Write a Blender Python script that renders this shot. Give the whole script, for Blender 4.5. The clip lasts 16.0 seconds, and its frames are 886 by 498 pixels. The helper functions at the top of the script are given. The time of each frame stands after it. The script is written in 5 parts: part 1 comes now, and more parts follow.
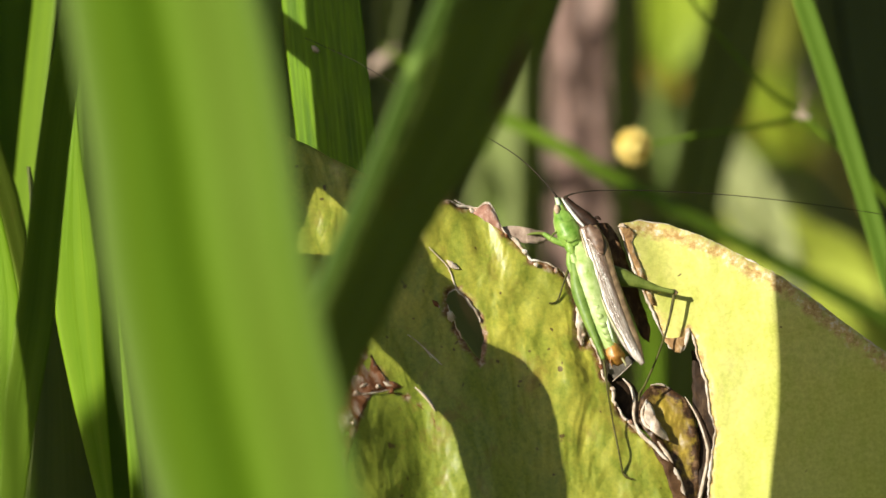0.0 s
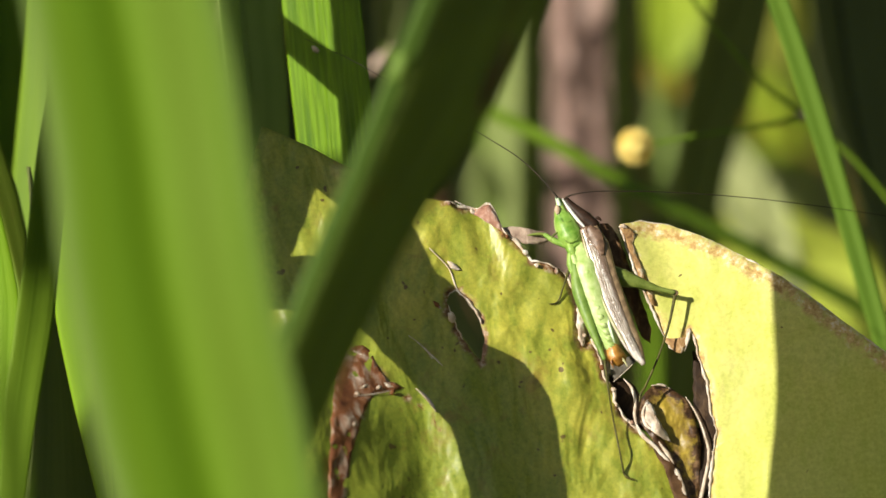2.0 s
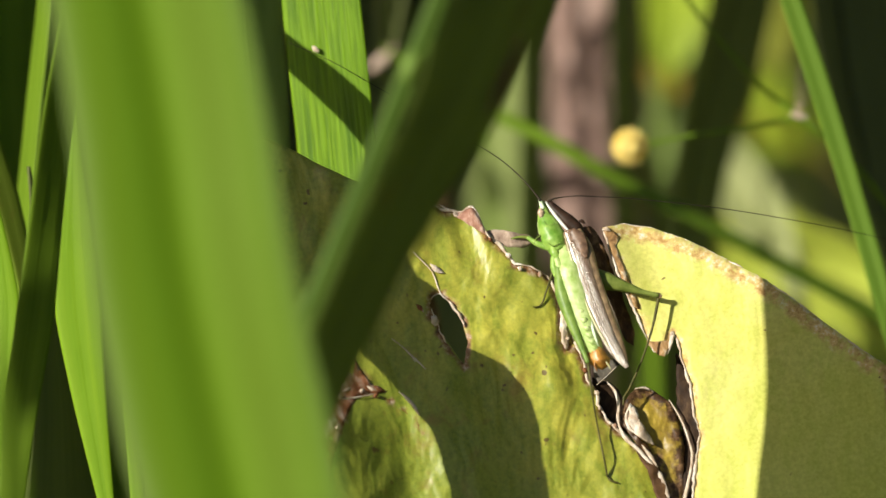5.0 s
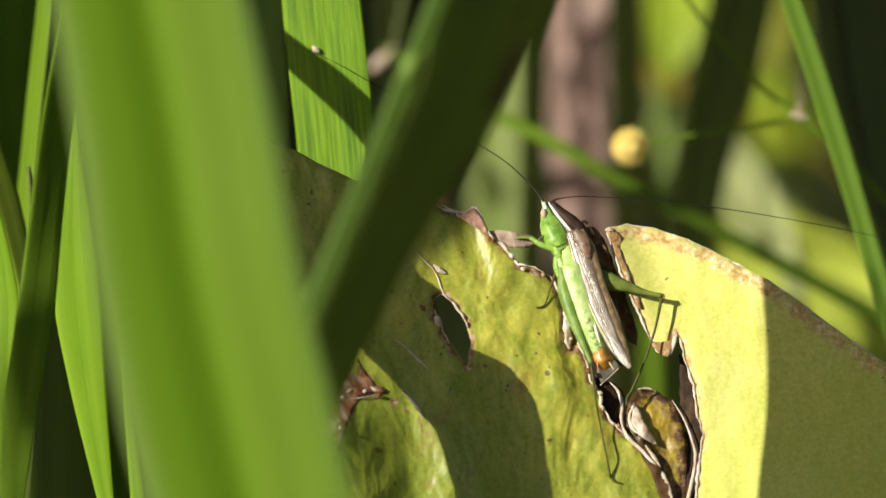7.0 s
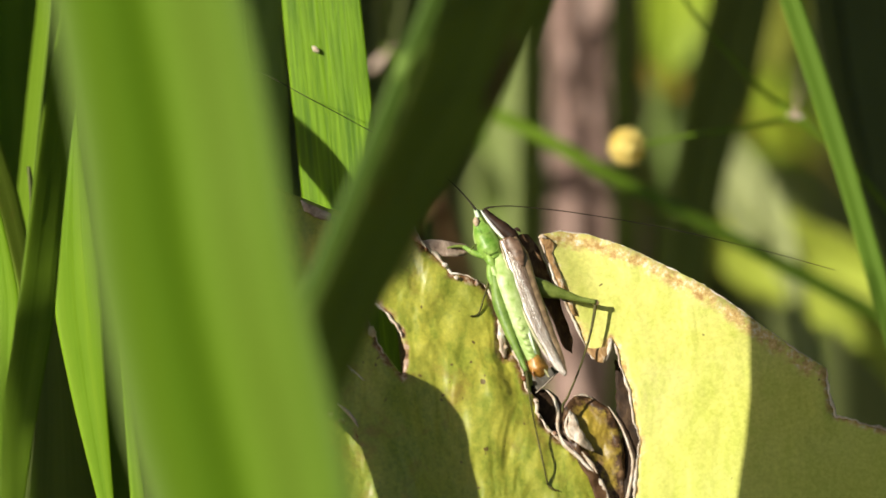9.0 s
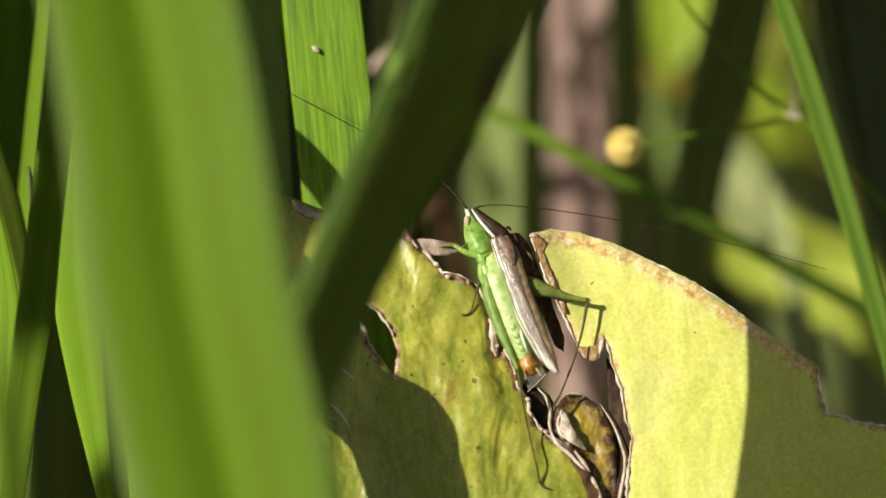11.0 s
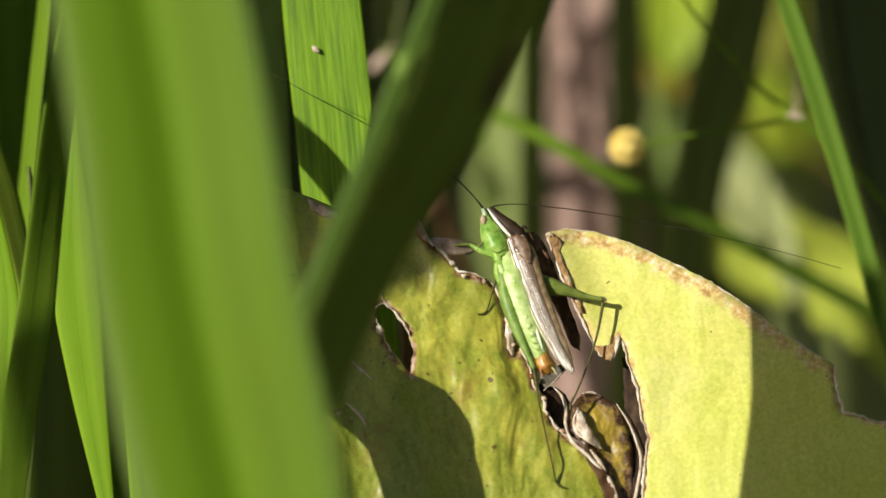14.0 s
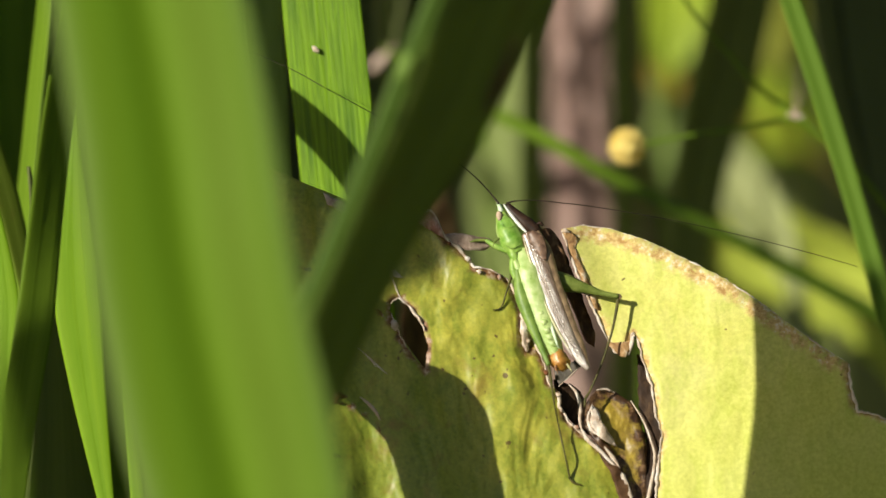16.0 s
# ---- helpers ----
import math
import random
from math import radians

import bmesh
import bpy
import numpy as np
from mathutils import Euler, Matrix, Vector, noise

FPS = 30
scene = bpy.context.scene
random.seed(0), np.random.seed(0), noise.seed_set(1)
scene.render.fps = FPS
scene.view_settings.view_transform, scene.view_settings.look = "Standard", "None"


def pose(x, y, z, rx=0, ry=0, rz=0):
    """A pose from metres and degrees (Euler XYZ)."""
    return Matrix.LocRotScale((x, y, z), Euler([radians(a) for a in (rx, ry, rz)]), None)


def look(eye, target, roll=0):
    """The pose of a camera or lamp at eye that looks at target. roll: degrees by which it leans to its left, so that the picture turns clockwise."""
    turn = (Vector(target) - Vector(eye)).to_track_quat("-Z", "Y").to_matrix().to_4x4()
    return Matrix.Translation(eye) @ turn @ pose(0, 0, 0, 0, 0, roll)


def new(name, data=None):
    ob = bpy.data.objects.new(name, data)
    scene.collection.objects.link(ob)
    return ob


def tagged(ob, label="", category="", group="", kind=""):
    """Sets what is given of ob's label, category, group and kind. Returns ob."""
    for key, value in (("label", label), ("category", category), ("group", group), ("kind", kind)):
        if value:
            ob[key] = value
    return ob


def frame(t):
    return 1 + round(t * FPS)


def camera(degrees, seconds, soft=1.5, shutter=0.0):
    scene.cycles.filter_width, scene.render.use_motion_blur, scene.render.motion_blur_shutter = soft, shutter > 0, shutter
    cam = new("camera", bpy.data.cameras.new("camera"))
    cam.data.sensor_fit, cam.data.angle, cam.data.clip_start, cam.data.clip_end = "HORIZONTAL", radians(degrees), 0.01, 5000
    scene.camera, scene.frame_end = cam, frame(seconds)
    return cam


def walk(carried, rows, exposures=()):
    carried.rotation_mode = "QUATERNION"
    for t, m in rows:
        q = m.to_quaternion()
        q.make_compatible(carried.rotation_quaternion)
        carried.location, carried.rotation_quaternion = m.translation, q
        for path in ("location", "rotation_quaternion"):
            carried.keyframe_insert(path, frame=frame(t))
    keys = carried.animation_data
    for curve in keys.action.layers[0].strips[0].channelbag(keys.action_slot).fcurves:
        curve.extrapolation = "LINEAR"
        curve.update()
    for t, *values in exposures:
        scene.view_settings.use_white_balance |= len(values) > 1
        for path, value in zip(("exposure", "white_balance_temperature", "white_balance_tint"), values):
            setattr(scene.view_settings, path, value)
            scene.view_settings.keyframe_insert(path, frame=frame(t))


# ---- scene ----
from mathutils.geometry import delaunay_2d_cdt

EYE = (0, -1.0, 0.45)
cam = camera(5.61, 16.0)
cam.data.dof.use_dof = True
cam.data.dof.focus_distance = 0.999
cam.data.dof.aperture_fstop = 19.0
walk(cam, [(0, look(EYE, (0, 0, 0.45))), (16, look(EYE, (0, 0, 0.45)))],
     exposures=[(0, 0.3), (4, 0.28), (7, 0.25), (9.2, 0.24), (11.3, 0.1), (16, 0.1)])

# ---- light: low sun over the camera's left shoulder, clear sky ----
SUN_WAY = Vector((0.68, 0.66, -0.32)).normalized()
world = bpy.data.worlds.new("sky")
scene.world = world
world.use_nodes = True
sky = world.node_tree.nodes.new("ShaderNodeTexSky")
sky.sky_type = "NISHITA"
sky.sun_disc = False
sky.sun_elevation = math.asin(-SUN_WAY.z)
sky.sun_rotation = math.atan2(-SUN_WAY.x, -SUN_WAY.y)
world.node_tree.links.new(sky.outputs[0], world.node_tree.nodes["Background"].inputs[0])
world.node_tree.nodes["Background"].inputs[1].default_value = 0.063
sun = new("sun", bpy.data.lights.new("sun", "SUN"))
sun.data.energy = 5.0
sun.data.angle = radians(0.15)
sun.data.color = (1.0, 0.95, 0.83)
sun.matrix_world = look((-1.5, -1.6, 1.3), Vector((-1.5, -1.6, 1.3)) + SUN_WAY)


# ---- materials ----
def nodes_of(name):
    m = bpy.data.materials.new(name)
    m.use_nodes = True
    nt = m.node_tree
    nt.nodes.clear()
    return m, nt, nt.nodes.new("ShaderNodeOutputMaterial")


def ramp(nt, fac, stops):
    n = nt.nodes.new("ShaderNodeValToRGB")
    e = n.color_ramp.elements
    while len(e) < len(stops):
        e.new(0.5)
    for k, (p, c) in zip(e, stops):
        k.position = p
        k.color = (*c, 1) if len(c) == 3 else c
    nt.links.new(fac, n.inputs[0])
    return n.outputs[0]


def noise_of(nt, vec, scale, detail=4, rough=0.55, distort=0.0):
    n = nt.nodes.new("ShaderNodeTexNoise")
    n.inputs["Scale"].default_value = scale
    n.inputs["Detail"].default_value = detail
    n.inputs["Roughness"].default_value = rough
    n.inputs["Distortion"].default_value = distort
    if vec:
        nt.links.new(vec, n.inputs["Vector"])
    return n.outputs[0]


def mapped(nt, source, scale, turn=(0, 0, 0)):
    tc = nt.nodes.new("ShaderNodeTexCoord")
    mp = nt.nodes.new("ShaderNodeMapping")
    mp.inputs["Scale"].default_value = scale
    mp.inputs["Rotation"].default_value = turn
    nt.links.new(tc.outputs[source], mp.inputs[0])
    return mp.outputs[0]


def mix(nt, fac, a, b, mode="MIX"):
    n = nt.nodes.new("ShaderNodeMix")
    n.data_type = "RGBA"
    n.blend_type = mode
    for sock, val in ((n.inputs[0], fac), (n.inputs[6], a), (n.inputs[7], b)):
        if isinstance(val, (int, float)):
            sock.default_value = val
        elif isinstance(val, tuple):
            sock.default_value = (*val, 1)
        else:
            nt.links.new(val, sock)
    return n.outputs[2]


def math_of(nt, op, a, b=0.0):
    n = nt.nodes.new("ShaderNodeMath")
    n.operation = op
    n.use_clamp = op in ("MULTIPLY", "ADD")
    for sock, val in zip(n.inputs, (a, b)):
        if isinstance(val, (int, float)):
            sock.default_value = val
        else:
            nt.links.new(val, sock)
    return n.outputs[0]


def nodes_place(nt, way, start):
    """How far along a direction a point of the thing lies: way in parts per mm, plus start, held to 0 to 1."""
    tc = nt.nodes.new("ShaderNodeTexCoord")
    dot = nt.nodes.new("ShaderNodeVectorMath")
    dot.operation = "DOT_PRODUCT"
    nt.links.new(tc.outputs["Object"], dot.inputs[0])
    dot.inputs[1].default_value = tuple(v * 1000 for v in way)
    return math_of(nt, "ADD", dot.outputs["Value"], start)


def finish(nt, out, colour, rough=0.5, through_light=0.0, height=None, depth=0.0001, bump=0.4, spec=0.4, coat=0.0, through_colour=None):
    """Glossy leaf-like surface, with part of the light passing through it."""
    p = nt.nodes.new("ShaderNodeBsdfPrincipled")
    nt.links.new(colour, p.inputs["Base Color"])
    if isinstance(rough, (int, float)):
        p.inputs["Roughness"].default_value = rough
    else:
        nt.links.new(rough, p.inputs["Roughness"])
    p.inputs["Specular IOR Level"].default_value = spec
    p.inputs["Coat Weight"].default_value = coat
    p.inputs["Coat Roughness"].default_value = 0.25
    if height is not None:
        b = nt.nodes.new("ShaderNodeBump")
        b.inputs["Strength"].default_value = bump
        b.inputs["Distance"].default_value = depth
        nt.links.new(height, b.inputs["Height"])
        nt.links.new(b.outputs[0], p.inputs["Normal"])
    shader = p.outputs[0]
    if through_light:
        t = nt.nodes.new("ShaderNodeBsdfTranslucent")
        nt.links.new(through_colour if through_colour is not None else colour, t.inputs[0])
        ms = nt.nodes.new("ShaderNodeMixShader")
        ms.inputs[0].default_value = through_light
        nt.links.new(shader, ms.inputs[1])
        nt.links.new(t.outputs[0], ms.inputs[2])
        shader = ms.outputs[0]
    nt.links.new(shader, out.inputs[0])


def blade_material(name, dark, light, veins=14, rough=0.5, through_light=0.3, spots=0.0, bands=3.2, spec=0.25, bump=0.35, grain=0):
    m, nt, out = nodes_of(name)
    fine = noise_of(nt, mapped(nt, "UV", (veins * 2.2, 1.5, 1)), 1.0, 3, 0.6)
    broad = noise_of(nt, mapped(nt, "UV", (bands, 0.25, 1)), 1.0, 1, 0.4)
    blotch = noise_of(nt, mapped(nt, "Object", (1, 1, 0.35)), 130, 4)
    c = ramp(nt, fine, [(0.3, dark), (0.72, light)])
    c2 = ramp(nt, broad, [(0.36, dark), (0.62, light)])
    c = mix(nt, 0.6, c, c2)
    if grain:
        bead = noise_of(nt, mapped(nt, "UV", (veins * 1.6, grain, 1)), 1.0, 2, 0.6)
        c = mix(nt, 0.42, c, ramp(nt, bead, [(0.4, tuple(v * 0.8 for v in dark)), (0.64, tuple(min(1, v * 1.2) for v in light))]))
        fine = mix(nt, 0.5, fine, bead)
    c = mix(nt, ramp(nt, blotch, [(0.5, (0, 0, 0)), (0.75, (0.3, 0.3, 0.3))]), c, tuple(min(1, v * 1.25) for v in light))
    if spots:
        brown = noise_of(nt, mapped(nt, "Object", (1, 1, 0.5)), 160, 3, 0.7)
        c = mix(nt, ramp(nt, brown, [(0.6, (0, 0, 0)), (0.75, (spots, spots, spots))]), c, (0.2, 0.09, 0.03))
    finish(nt, out, c, rough, through_light, fine, 0.00012, bump, spec)
    return m


def lamina_material(name, dark, light, lime, patchy, rim_dark, rim_mid, rim_pale, stains=0.0, relief=0.5, spec=0.45, pins=0.735, base=None):
    """Ageing yellow leaf: mottled and wrinkled, with dry speckled edges by the stored dryness."""
    m, nt, out = nodes_of(name)
    ob = mapped(nt, "Object", (1, 1, 1))
    soft = noise_of(nt, ob, 95, 4, 0.6, 0.2)
    patch = noise_of(nt, mapped(nt, "Object", (1.3, 1, 0.7), (0, radians(28), 0)), 330, 5, 0.66, 0.25)
    fine = noise_of(nt, ob, 2200, 4, 0.7)
    c = ramp(nt, soft, [(0.3, dark), (0.66, light)])
    c = mix(nt, ramp(nt, patch, [(0.40, (patchy, patchy, patchy)), (0.58, (0, 0, 0))]), c, lime)
    # greener down and outwards, partly to put the shade there into the colour
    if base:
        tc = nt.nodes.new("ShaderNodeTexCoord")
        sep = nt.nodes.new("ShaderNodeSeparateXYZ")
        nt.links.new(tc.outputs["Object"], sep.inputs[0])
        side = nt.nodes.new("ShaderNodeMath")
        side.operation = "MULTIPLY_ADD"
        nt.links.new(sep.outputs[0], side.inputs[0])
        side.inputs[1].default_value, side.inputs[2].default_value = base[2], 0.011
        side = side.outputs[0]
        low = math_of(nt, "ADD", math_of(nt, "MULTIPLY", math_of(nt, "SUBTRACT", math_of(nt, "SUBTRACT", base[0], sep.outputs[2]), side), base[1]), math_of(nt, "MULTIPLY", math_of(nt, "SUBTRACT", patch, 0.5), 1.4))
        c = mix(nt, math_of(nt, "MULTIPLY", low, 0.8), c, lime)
    c = mix(nt, 0.28, c, ramp(nt, fine, [(0.32, tuple(v * 0.45 for v in dark)), (0.66, light)]))
    if stains:
        st = noise_of(nt, ob, 240, 6, 0.72, 0.3)
        c = mix(nt, ramp(nt, st, [(0.55, (0, 0, 0)), (0.70, (stains, stains, stains))]), c, (0.30, 0.16, 0.035))
    pin = noise_of(nt, ob, 850, 1, 0.4)
    c = mix(nt, ramp(nt, pin, [(pins, (0, 0, 0)), (pins + 0.03, (0.85, 0.85, 0.85))]), c, (0.12, 0.06, 0.02))
    at = nt.nodes.new("ShaderNodeAttribute")
    at.attribute_name = "dry"
    d = at.outputs["Fac"]
    brown = noise_of(nt, ob, 700, 5, 0.72)
    mask = math_of(nt, "MULTIPLY", d, ramp(nt, brown, [(0.36, (0.35, 0.35, 0.35)), (0.6, (1, 1, 1))]))
    c = mix(nt, ramp(nt, mask, [(0.18, (0, 0, 0)), (0.55, (1, 1, 1))]), c,
            ramp(nt, noise_of(nt, ob, 1300, 3, 0.7), [(0.34, rim_dark), (0.52, rim_mid), (0.68, rim_pale)]))
    wrinkle = noise_of(nt, mapped(nt, "Object", (1.5, 1, 0.8), (0, radians(28), 0)), 115, 3, 0.45, 0.4)
    h = mix(nt, 0.05, wrinkle, patch)
    finish(nt, out, c, ramp(nt, patch, [(0.3, (0.36, 0.36, 0.36)), (0.7, (0.52, 0.52, 0.52))]), 0.14, h, 0.0026, relief, spec)
    return m


def dry_material(name, dark, mid, pale, scale=900, rough=0.7):
    m, nt, out = nodes_of(name)
    n = noise_of(nt, mapped(nt, "Object", (1, 1, 0.6)), scale, 5, 0.65, 0.5)
    c = ramp(nt, n, [(0.3, dark), (0.52, mid), (0.7, pale)])
    finish(nt, out, c, rough, 0.08, n, 0.0003, 0.6, 0.25)
    return m


def skin_material(name, a, b, scale=1500, rough=0.35, spec=0.5, coat=0.0, bump=0.25):
    m, nt, out = nodes_of(name)
    n = noise_of(nt, mapped(nt, "Object", (1, 1, 1)), scale, 4, 0.6)
    finish(nt, out, ramp(nt, n, [(0.32, a), (0.68, b)]), rough, 0.0, n, 0.0001, bump, spec, coat)
    return m


def banded_material(name, bands, rough=0.45, through_light=0.3):
    """A broad blade with lengthwise colour bands, finer streaks between them and faint blotches."""
    m, nt, out = nodes_of(name)
    tc = nt.nodes.new("ShaderNodeTexCoord")
    sep = nt.nodes.new("ShaderNodeSeparateXYZ")
    nt.links.new(tc.outputs["UV"], sep.inputs[0])
    drift = noise_of(nt, mapped(nt, "UV", (2.0, 0.5, 1)), 1.0, 2, 0.5)
    u = math_of(nt, "ADD", sep.outputs[0], math_of(nt, "MULTIPLY", math_of(nt, "SUBTRACT", drift, 0.5), 0.12))
    c = ramp(nt, u, bands)
    fine = noise_of(nt, mapped(nt, "UV", (26, 0.6, 1)), 1.0, 3, 0.6)
    c = mix(nt, ramp(nt, fine, [(0.35, (0, 0, 0)), (0.7, (0.3, 0.3, 0.3))]), c, (0.165, 0.29, 0.014))
    blotch = noise_of(nt, mapped(nt, "Object", (1, 1, 0.3)), 90, 3)
    c = mix(nt, ramp(nt, blotch, [(0.5, (0, 0, 0)), (0.75, (0.25, 0.25, 0.25))]), c, (0.09, 0.15, 0.01))
    finish(nt, out, c, rough, through_light, fine, 0.00015, 0.35, 0.16)
    return m


M_FORE = banded_material("fore_blade_green", [(0.0, (0.197, 0.301, 0.070)), (0.12, (0.164, 0.282, 0.023)), (0.26, (0.122, 0.211, 0.008)), (0.31, (0.122, 0.211, 0.008)), (0.46, (0.144, 0.261, 0.009)),
                                              (0.6, (0.108, 0.216, 0.006)), (0.7, (0.106, 0.212, 0.006)), (0.84, (0.127, 0.235, 0.008)), (0.93, (0.141, 0.240, 0.028)), (1.0, (0.188, 0.263, 0.075))])
M_REED = blade_material("reed_green", (0.06, 0.155, 0.002), (0.22, 0.39, 0.006), 24, 0.42, 0.22, 0.0, 7, 0.3, 1.0, 8)
M_PALE = blade_material("pale_reed_green", (0.17, 0.335, 0.006), (0.27, 0.45, 0.02), 12, 0.5, 0.3)
M_MOSS = blade_material("moss_green_reed", (0.12, 0.22, 0.01), (0.22, 0.35, 0.025), 8, 0.55, 0.3)
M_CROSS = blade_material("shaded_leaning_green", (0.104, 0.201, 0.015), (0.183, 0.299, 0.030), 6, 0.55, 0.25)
M_UPRIGHT = blade_material("upright_reed_green", (0.085, 0.17, 0.008), (0.15, 0.26, 0.02), 8, 0.55, 0.25)
M_THIN = blade_material("thin_stem_green", (0.055, 0.110, 0.011), (0.099, 0.171, 0.022), 4, 0.6, 0.1)
M_DARK = blade_material("dark_blade_green", (0.180, 0.235, 0.050), (0.275, 0.350, 0.075), 4, 0.6, 0.35, 0.35, 3, 0.15)
M_SPOT = blade_material("dark_green_with_rusty_streaks", (0.120, 0.180, 0.014), (0.228, 0.312, 0.036), 4, 0.6, 0.3, 0.8, 3, 0.15)
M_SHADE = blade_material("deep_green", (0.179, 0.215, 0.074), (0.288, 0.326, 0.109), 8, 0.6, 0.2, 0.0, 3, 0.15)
# about half as bright as the green above: shade put into the colour
M_DEEP = blade_material("shaded_deep_green", (0.081, 0.097, 0.041), (0.135, 0.158, 0.065), 8, 0.6, 0.1, 0.0, 3, 0.15)
M_BACK = blade_material("back_leaf_green", (0.25, 0.36, 0.02), (0.43, 0.54, 0.045), 3, 0.5, 0.3, 0.25)
M_LIME = blade_material("pale_lime_leaf", (0.42, 0.51, 0.055), (0.66, 0.73, 0.13), 3, 0.5, 0.3, 0.2)
M_OLIVE = blade_material("olive_leaf", (0.17, 0.2, 0.02), (0.34, 0.35, 0.045), 3, 0.5, 0.3, 0.5)
M_GREY = blade_material("grey_green_leaf", (0.275, 0.385, 0.105), (0.429, 0.550, 0.171), 4, 0.55, 0.3)
M_SAGE = blade_material("dull_sage_leaf", (0.24, 0.31, 0.085), (0.38, 0.45, 0.15), 4, 0.55, 0.25)
M_ASH = blade_material("pale_ash_green_leaf", (0.40, 0.45, 0.17), (0.58, 0.62, 0.3), 4, 0.55, 0.3)
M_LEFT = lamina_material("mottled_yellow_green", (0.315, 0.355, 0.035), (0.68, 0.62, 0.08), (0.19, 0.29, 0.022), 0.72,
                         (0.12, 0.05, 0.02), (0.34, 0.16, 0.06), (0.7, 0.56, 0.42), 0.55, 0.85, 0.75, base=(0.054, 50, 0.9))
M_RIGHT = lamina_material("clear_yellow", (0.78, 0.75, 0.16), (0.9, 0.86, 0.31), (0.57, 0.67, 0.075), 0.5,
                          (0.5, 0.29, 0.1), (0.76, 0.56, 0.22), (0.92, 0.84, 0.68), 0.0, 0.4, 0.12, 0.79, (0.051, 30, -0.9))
M_RIM = dry_material("dry_rim", (0.42, 0.28, 0.18), (0.72, 0.6, 0.47), (0.9, 0.85, 0.77), 1100)
M_MARGIN = dry_material("speckled_brown_margin", (0.16, 0.075, 0.03), (0.46, 0.27, 0.11), (0.85, 0.74, 0.55), 1000)
M_PINK = dry_material("pinkish_brown_dead_leaf", (0.2, 0.08, 0.05), (0.46, 0.24, 0.17), (0.74, 0.58, 0.48), 700)
M_TAN = dry_material("dry_tan_leaf", (0.2, 0.12, 0.09), (0.5, 0.37, 0.28), (0.78, 0.66, 0.53), 650)
M_BROWN = dry_material("dead_leaf_brown", (0.035, 0.018, 0.01), (0.12, 0.06, 0.025), (0.34, 0.2, 0.09), 500)
# dead-leaf brown taken near black: the shade inside the split is in the colour
M_HOLLOW = dry_material("dead_leaf_with_split_shade", (0.014, 0.008, 0.005), (0.045, 0.024, 0.012), (0.12, 0.07, 0.035), 600)
M_OCHRE = lamina_material("ochre_dead_leaf", (0.34, 0.22, 0.02), (0.62, 0.46, 0.06), (0.14, 0.08, 0.02), 0.6,
                          (0.03, 0.015, 0.008), (0.10, 0.05, 0.02), (0.3, 0.18, 0.09), 0.6, 0.9, 0.4)
M_RUST = dry_material("rust_dead_leaf", (0.10, 0.035, 0.015), (0.26, 0.1, 0.04), (0.6, 0.48, 0.38), 600)
M_BARK = dry_material("bark_pinkish_brown", (0.035, 0.02, 0.015), (0.3, 0.195, 0.16), (0.66, 0.49, 0.42), 150, 0.85)
M_STALK = blade_material("stalk_green", (0.10, 0.18, 0.02), (0.18, 0.28, 0.04), 4, 0.5, 0.1)
M_PETAL = skin_material("yellow_petals", (0.55, 0.38, 0.05), (0.88, 0.7, 0.22), 420, 0.6)
M_MUD = dry_material("dark_mud", (0.012, 0.01, 0.007), (0.03, 0.024, 0.016), (0.06, 0.05, 0.03), 30, 0.9)
K_GREEN = skin_material("insect_green", (0.11, 0.265, 0.018), (0.36, 0.52, 0.11), 700, 0.42, 0.4, 0.0, 0.9)
K_BELLY = skin_material("insect_belly_green", (0.30, 0.45, 0.09), (0.58, 0.68, 0.3), 900, 0.42, 0.45, 0.0, 0.9)
K_THIGH = skin_material("insect_thigh_green", (0.10, 0.19, 0.025), (0.23, 0.34, 0.065), 900, 0.45, 0.35, 0.0, 0.6)
K_PALE = skin_material("insect_pale_green", (0.55, 0.72, 0.42), (0.74, 0.82, 0.62), 1500, 0.4)
K_LEG = skin_material("insect_leg_green", (0.11, 0.15, 0.025), (0.21, 0.26, 0.055), 1200, 0.5, 0.2)
K_SHIN = skin_material("insect_shin_olive", (0.05, 0.055, 0.015), (0.13, 0.11, 0.03), 1500, 0.55, 0.2)
K_WHITE = skin_material("insect_white_line", (0.7, 0.72, 0.62), (0.82, 0.82, 0.74), 1500, 0.4)
K_BROWN = skin_material("insect_dark_brown", (0.018, 0.009, 0.005), (0.05, 0.026, 0.015), 1500, 0.5, 0.2)
K_WING, wing_nt, wing_out = nodes_of("insect_wing_tan")
cells = wing_nt.nodes.new("ShaderNodeTexVoronoi")
cells.inputs["Scale"].default_value = 6500
wing_nt.links.new(mapped(wing_nt, "Object", (1, 1, 0.55), (0, radians(-24), 0)), cells.inputs["Vector"])
wing_tone = noise_of(wing_nt, mapped(wing_nt, "Object", (1, 1, 0.4)), 700, 3, 0.6)
wing_axis = mapped(wing_nt, "Object", (0.4, 1, 5.0), (0, radians(-23.4), 0))
wing_axis.node.vector_type = "TEXTURE"
wing_streak = noise_of(wing_nt, wing_axis, 1100, 4, 0.65)
wing_colour = mix(wing_nt, 0.35, ramp(wing_nt, wing_tone, [(0.32, (0.2, 0.13, 0.085)), (0.64, (0.74, 0.67, 0.58))]), ramp(wing_nt, wing_streak, [(0.36, (0.16, 0.1, 0.065)), (0.62, (0.9, 0.85, 0.77))]))
wing_place = nodes_place(wing_nt, (0.917 / 2.3, 0, 0.40 / 2.3), 1.0 - 5.15 / 2.3)
wing_across = math_of(wing_nt, "ADD", wing_place, math_of(wing_nt, "MULTIPLY", wing_streak, 0.09))
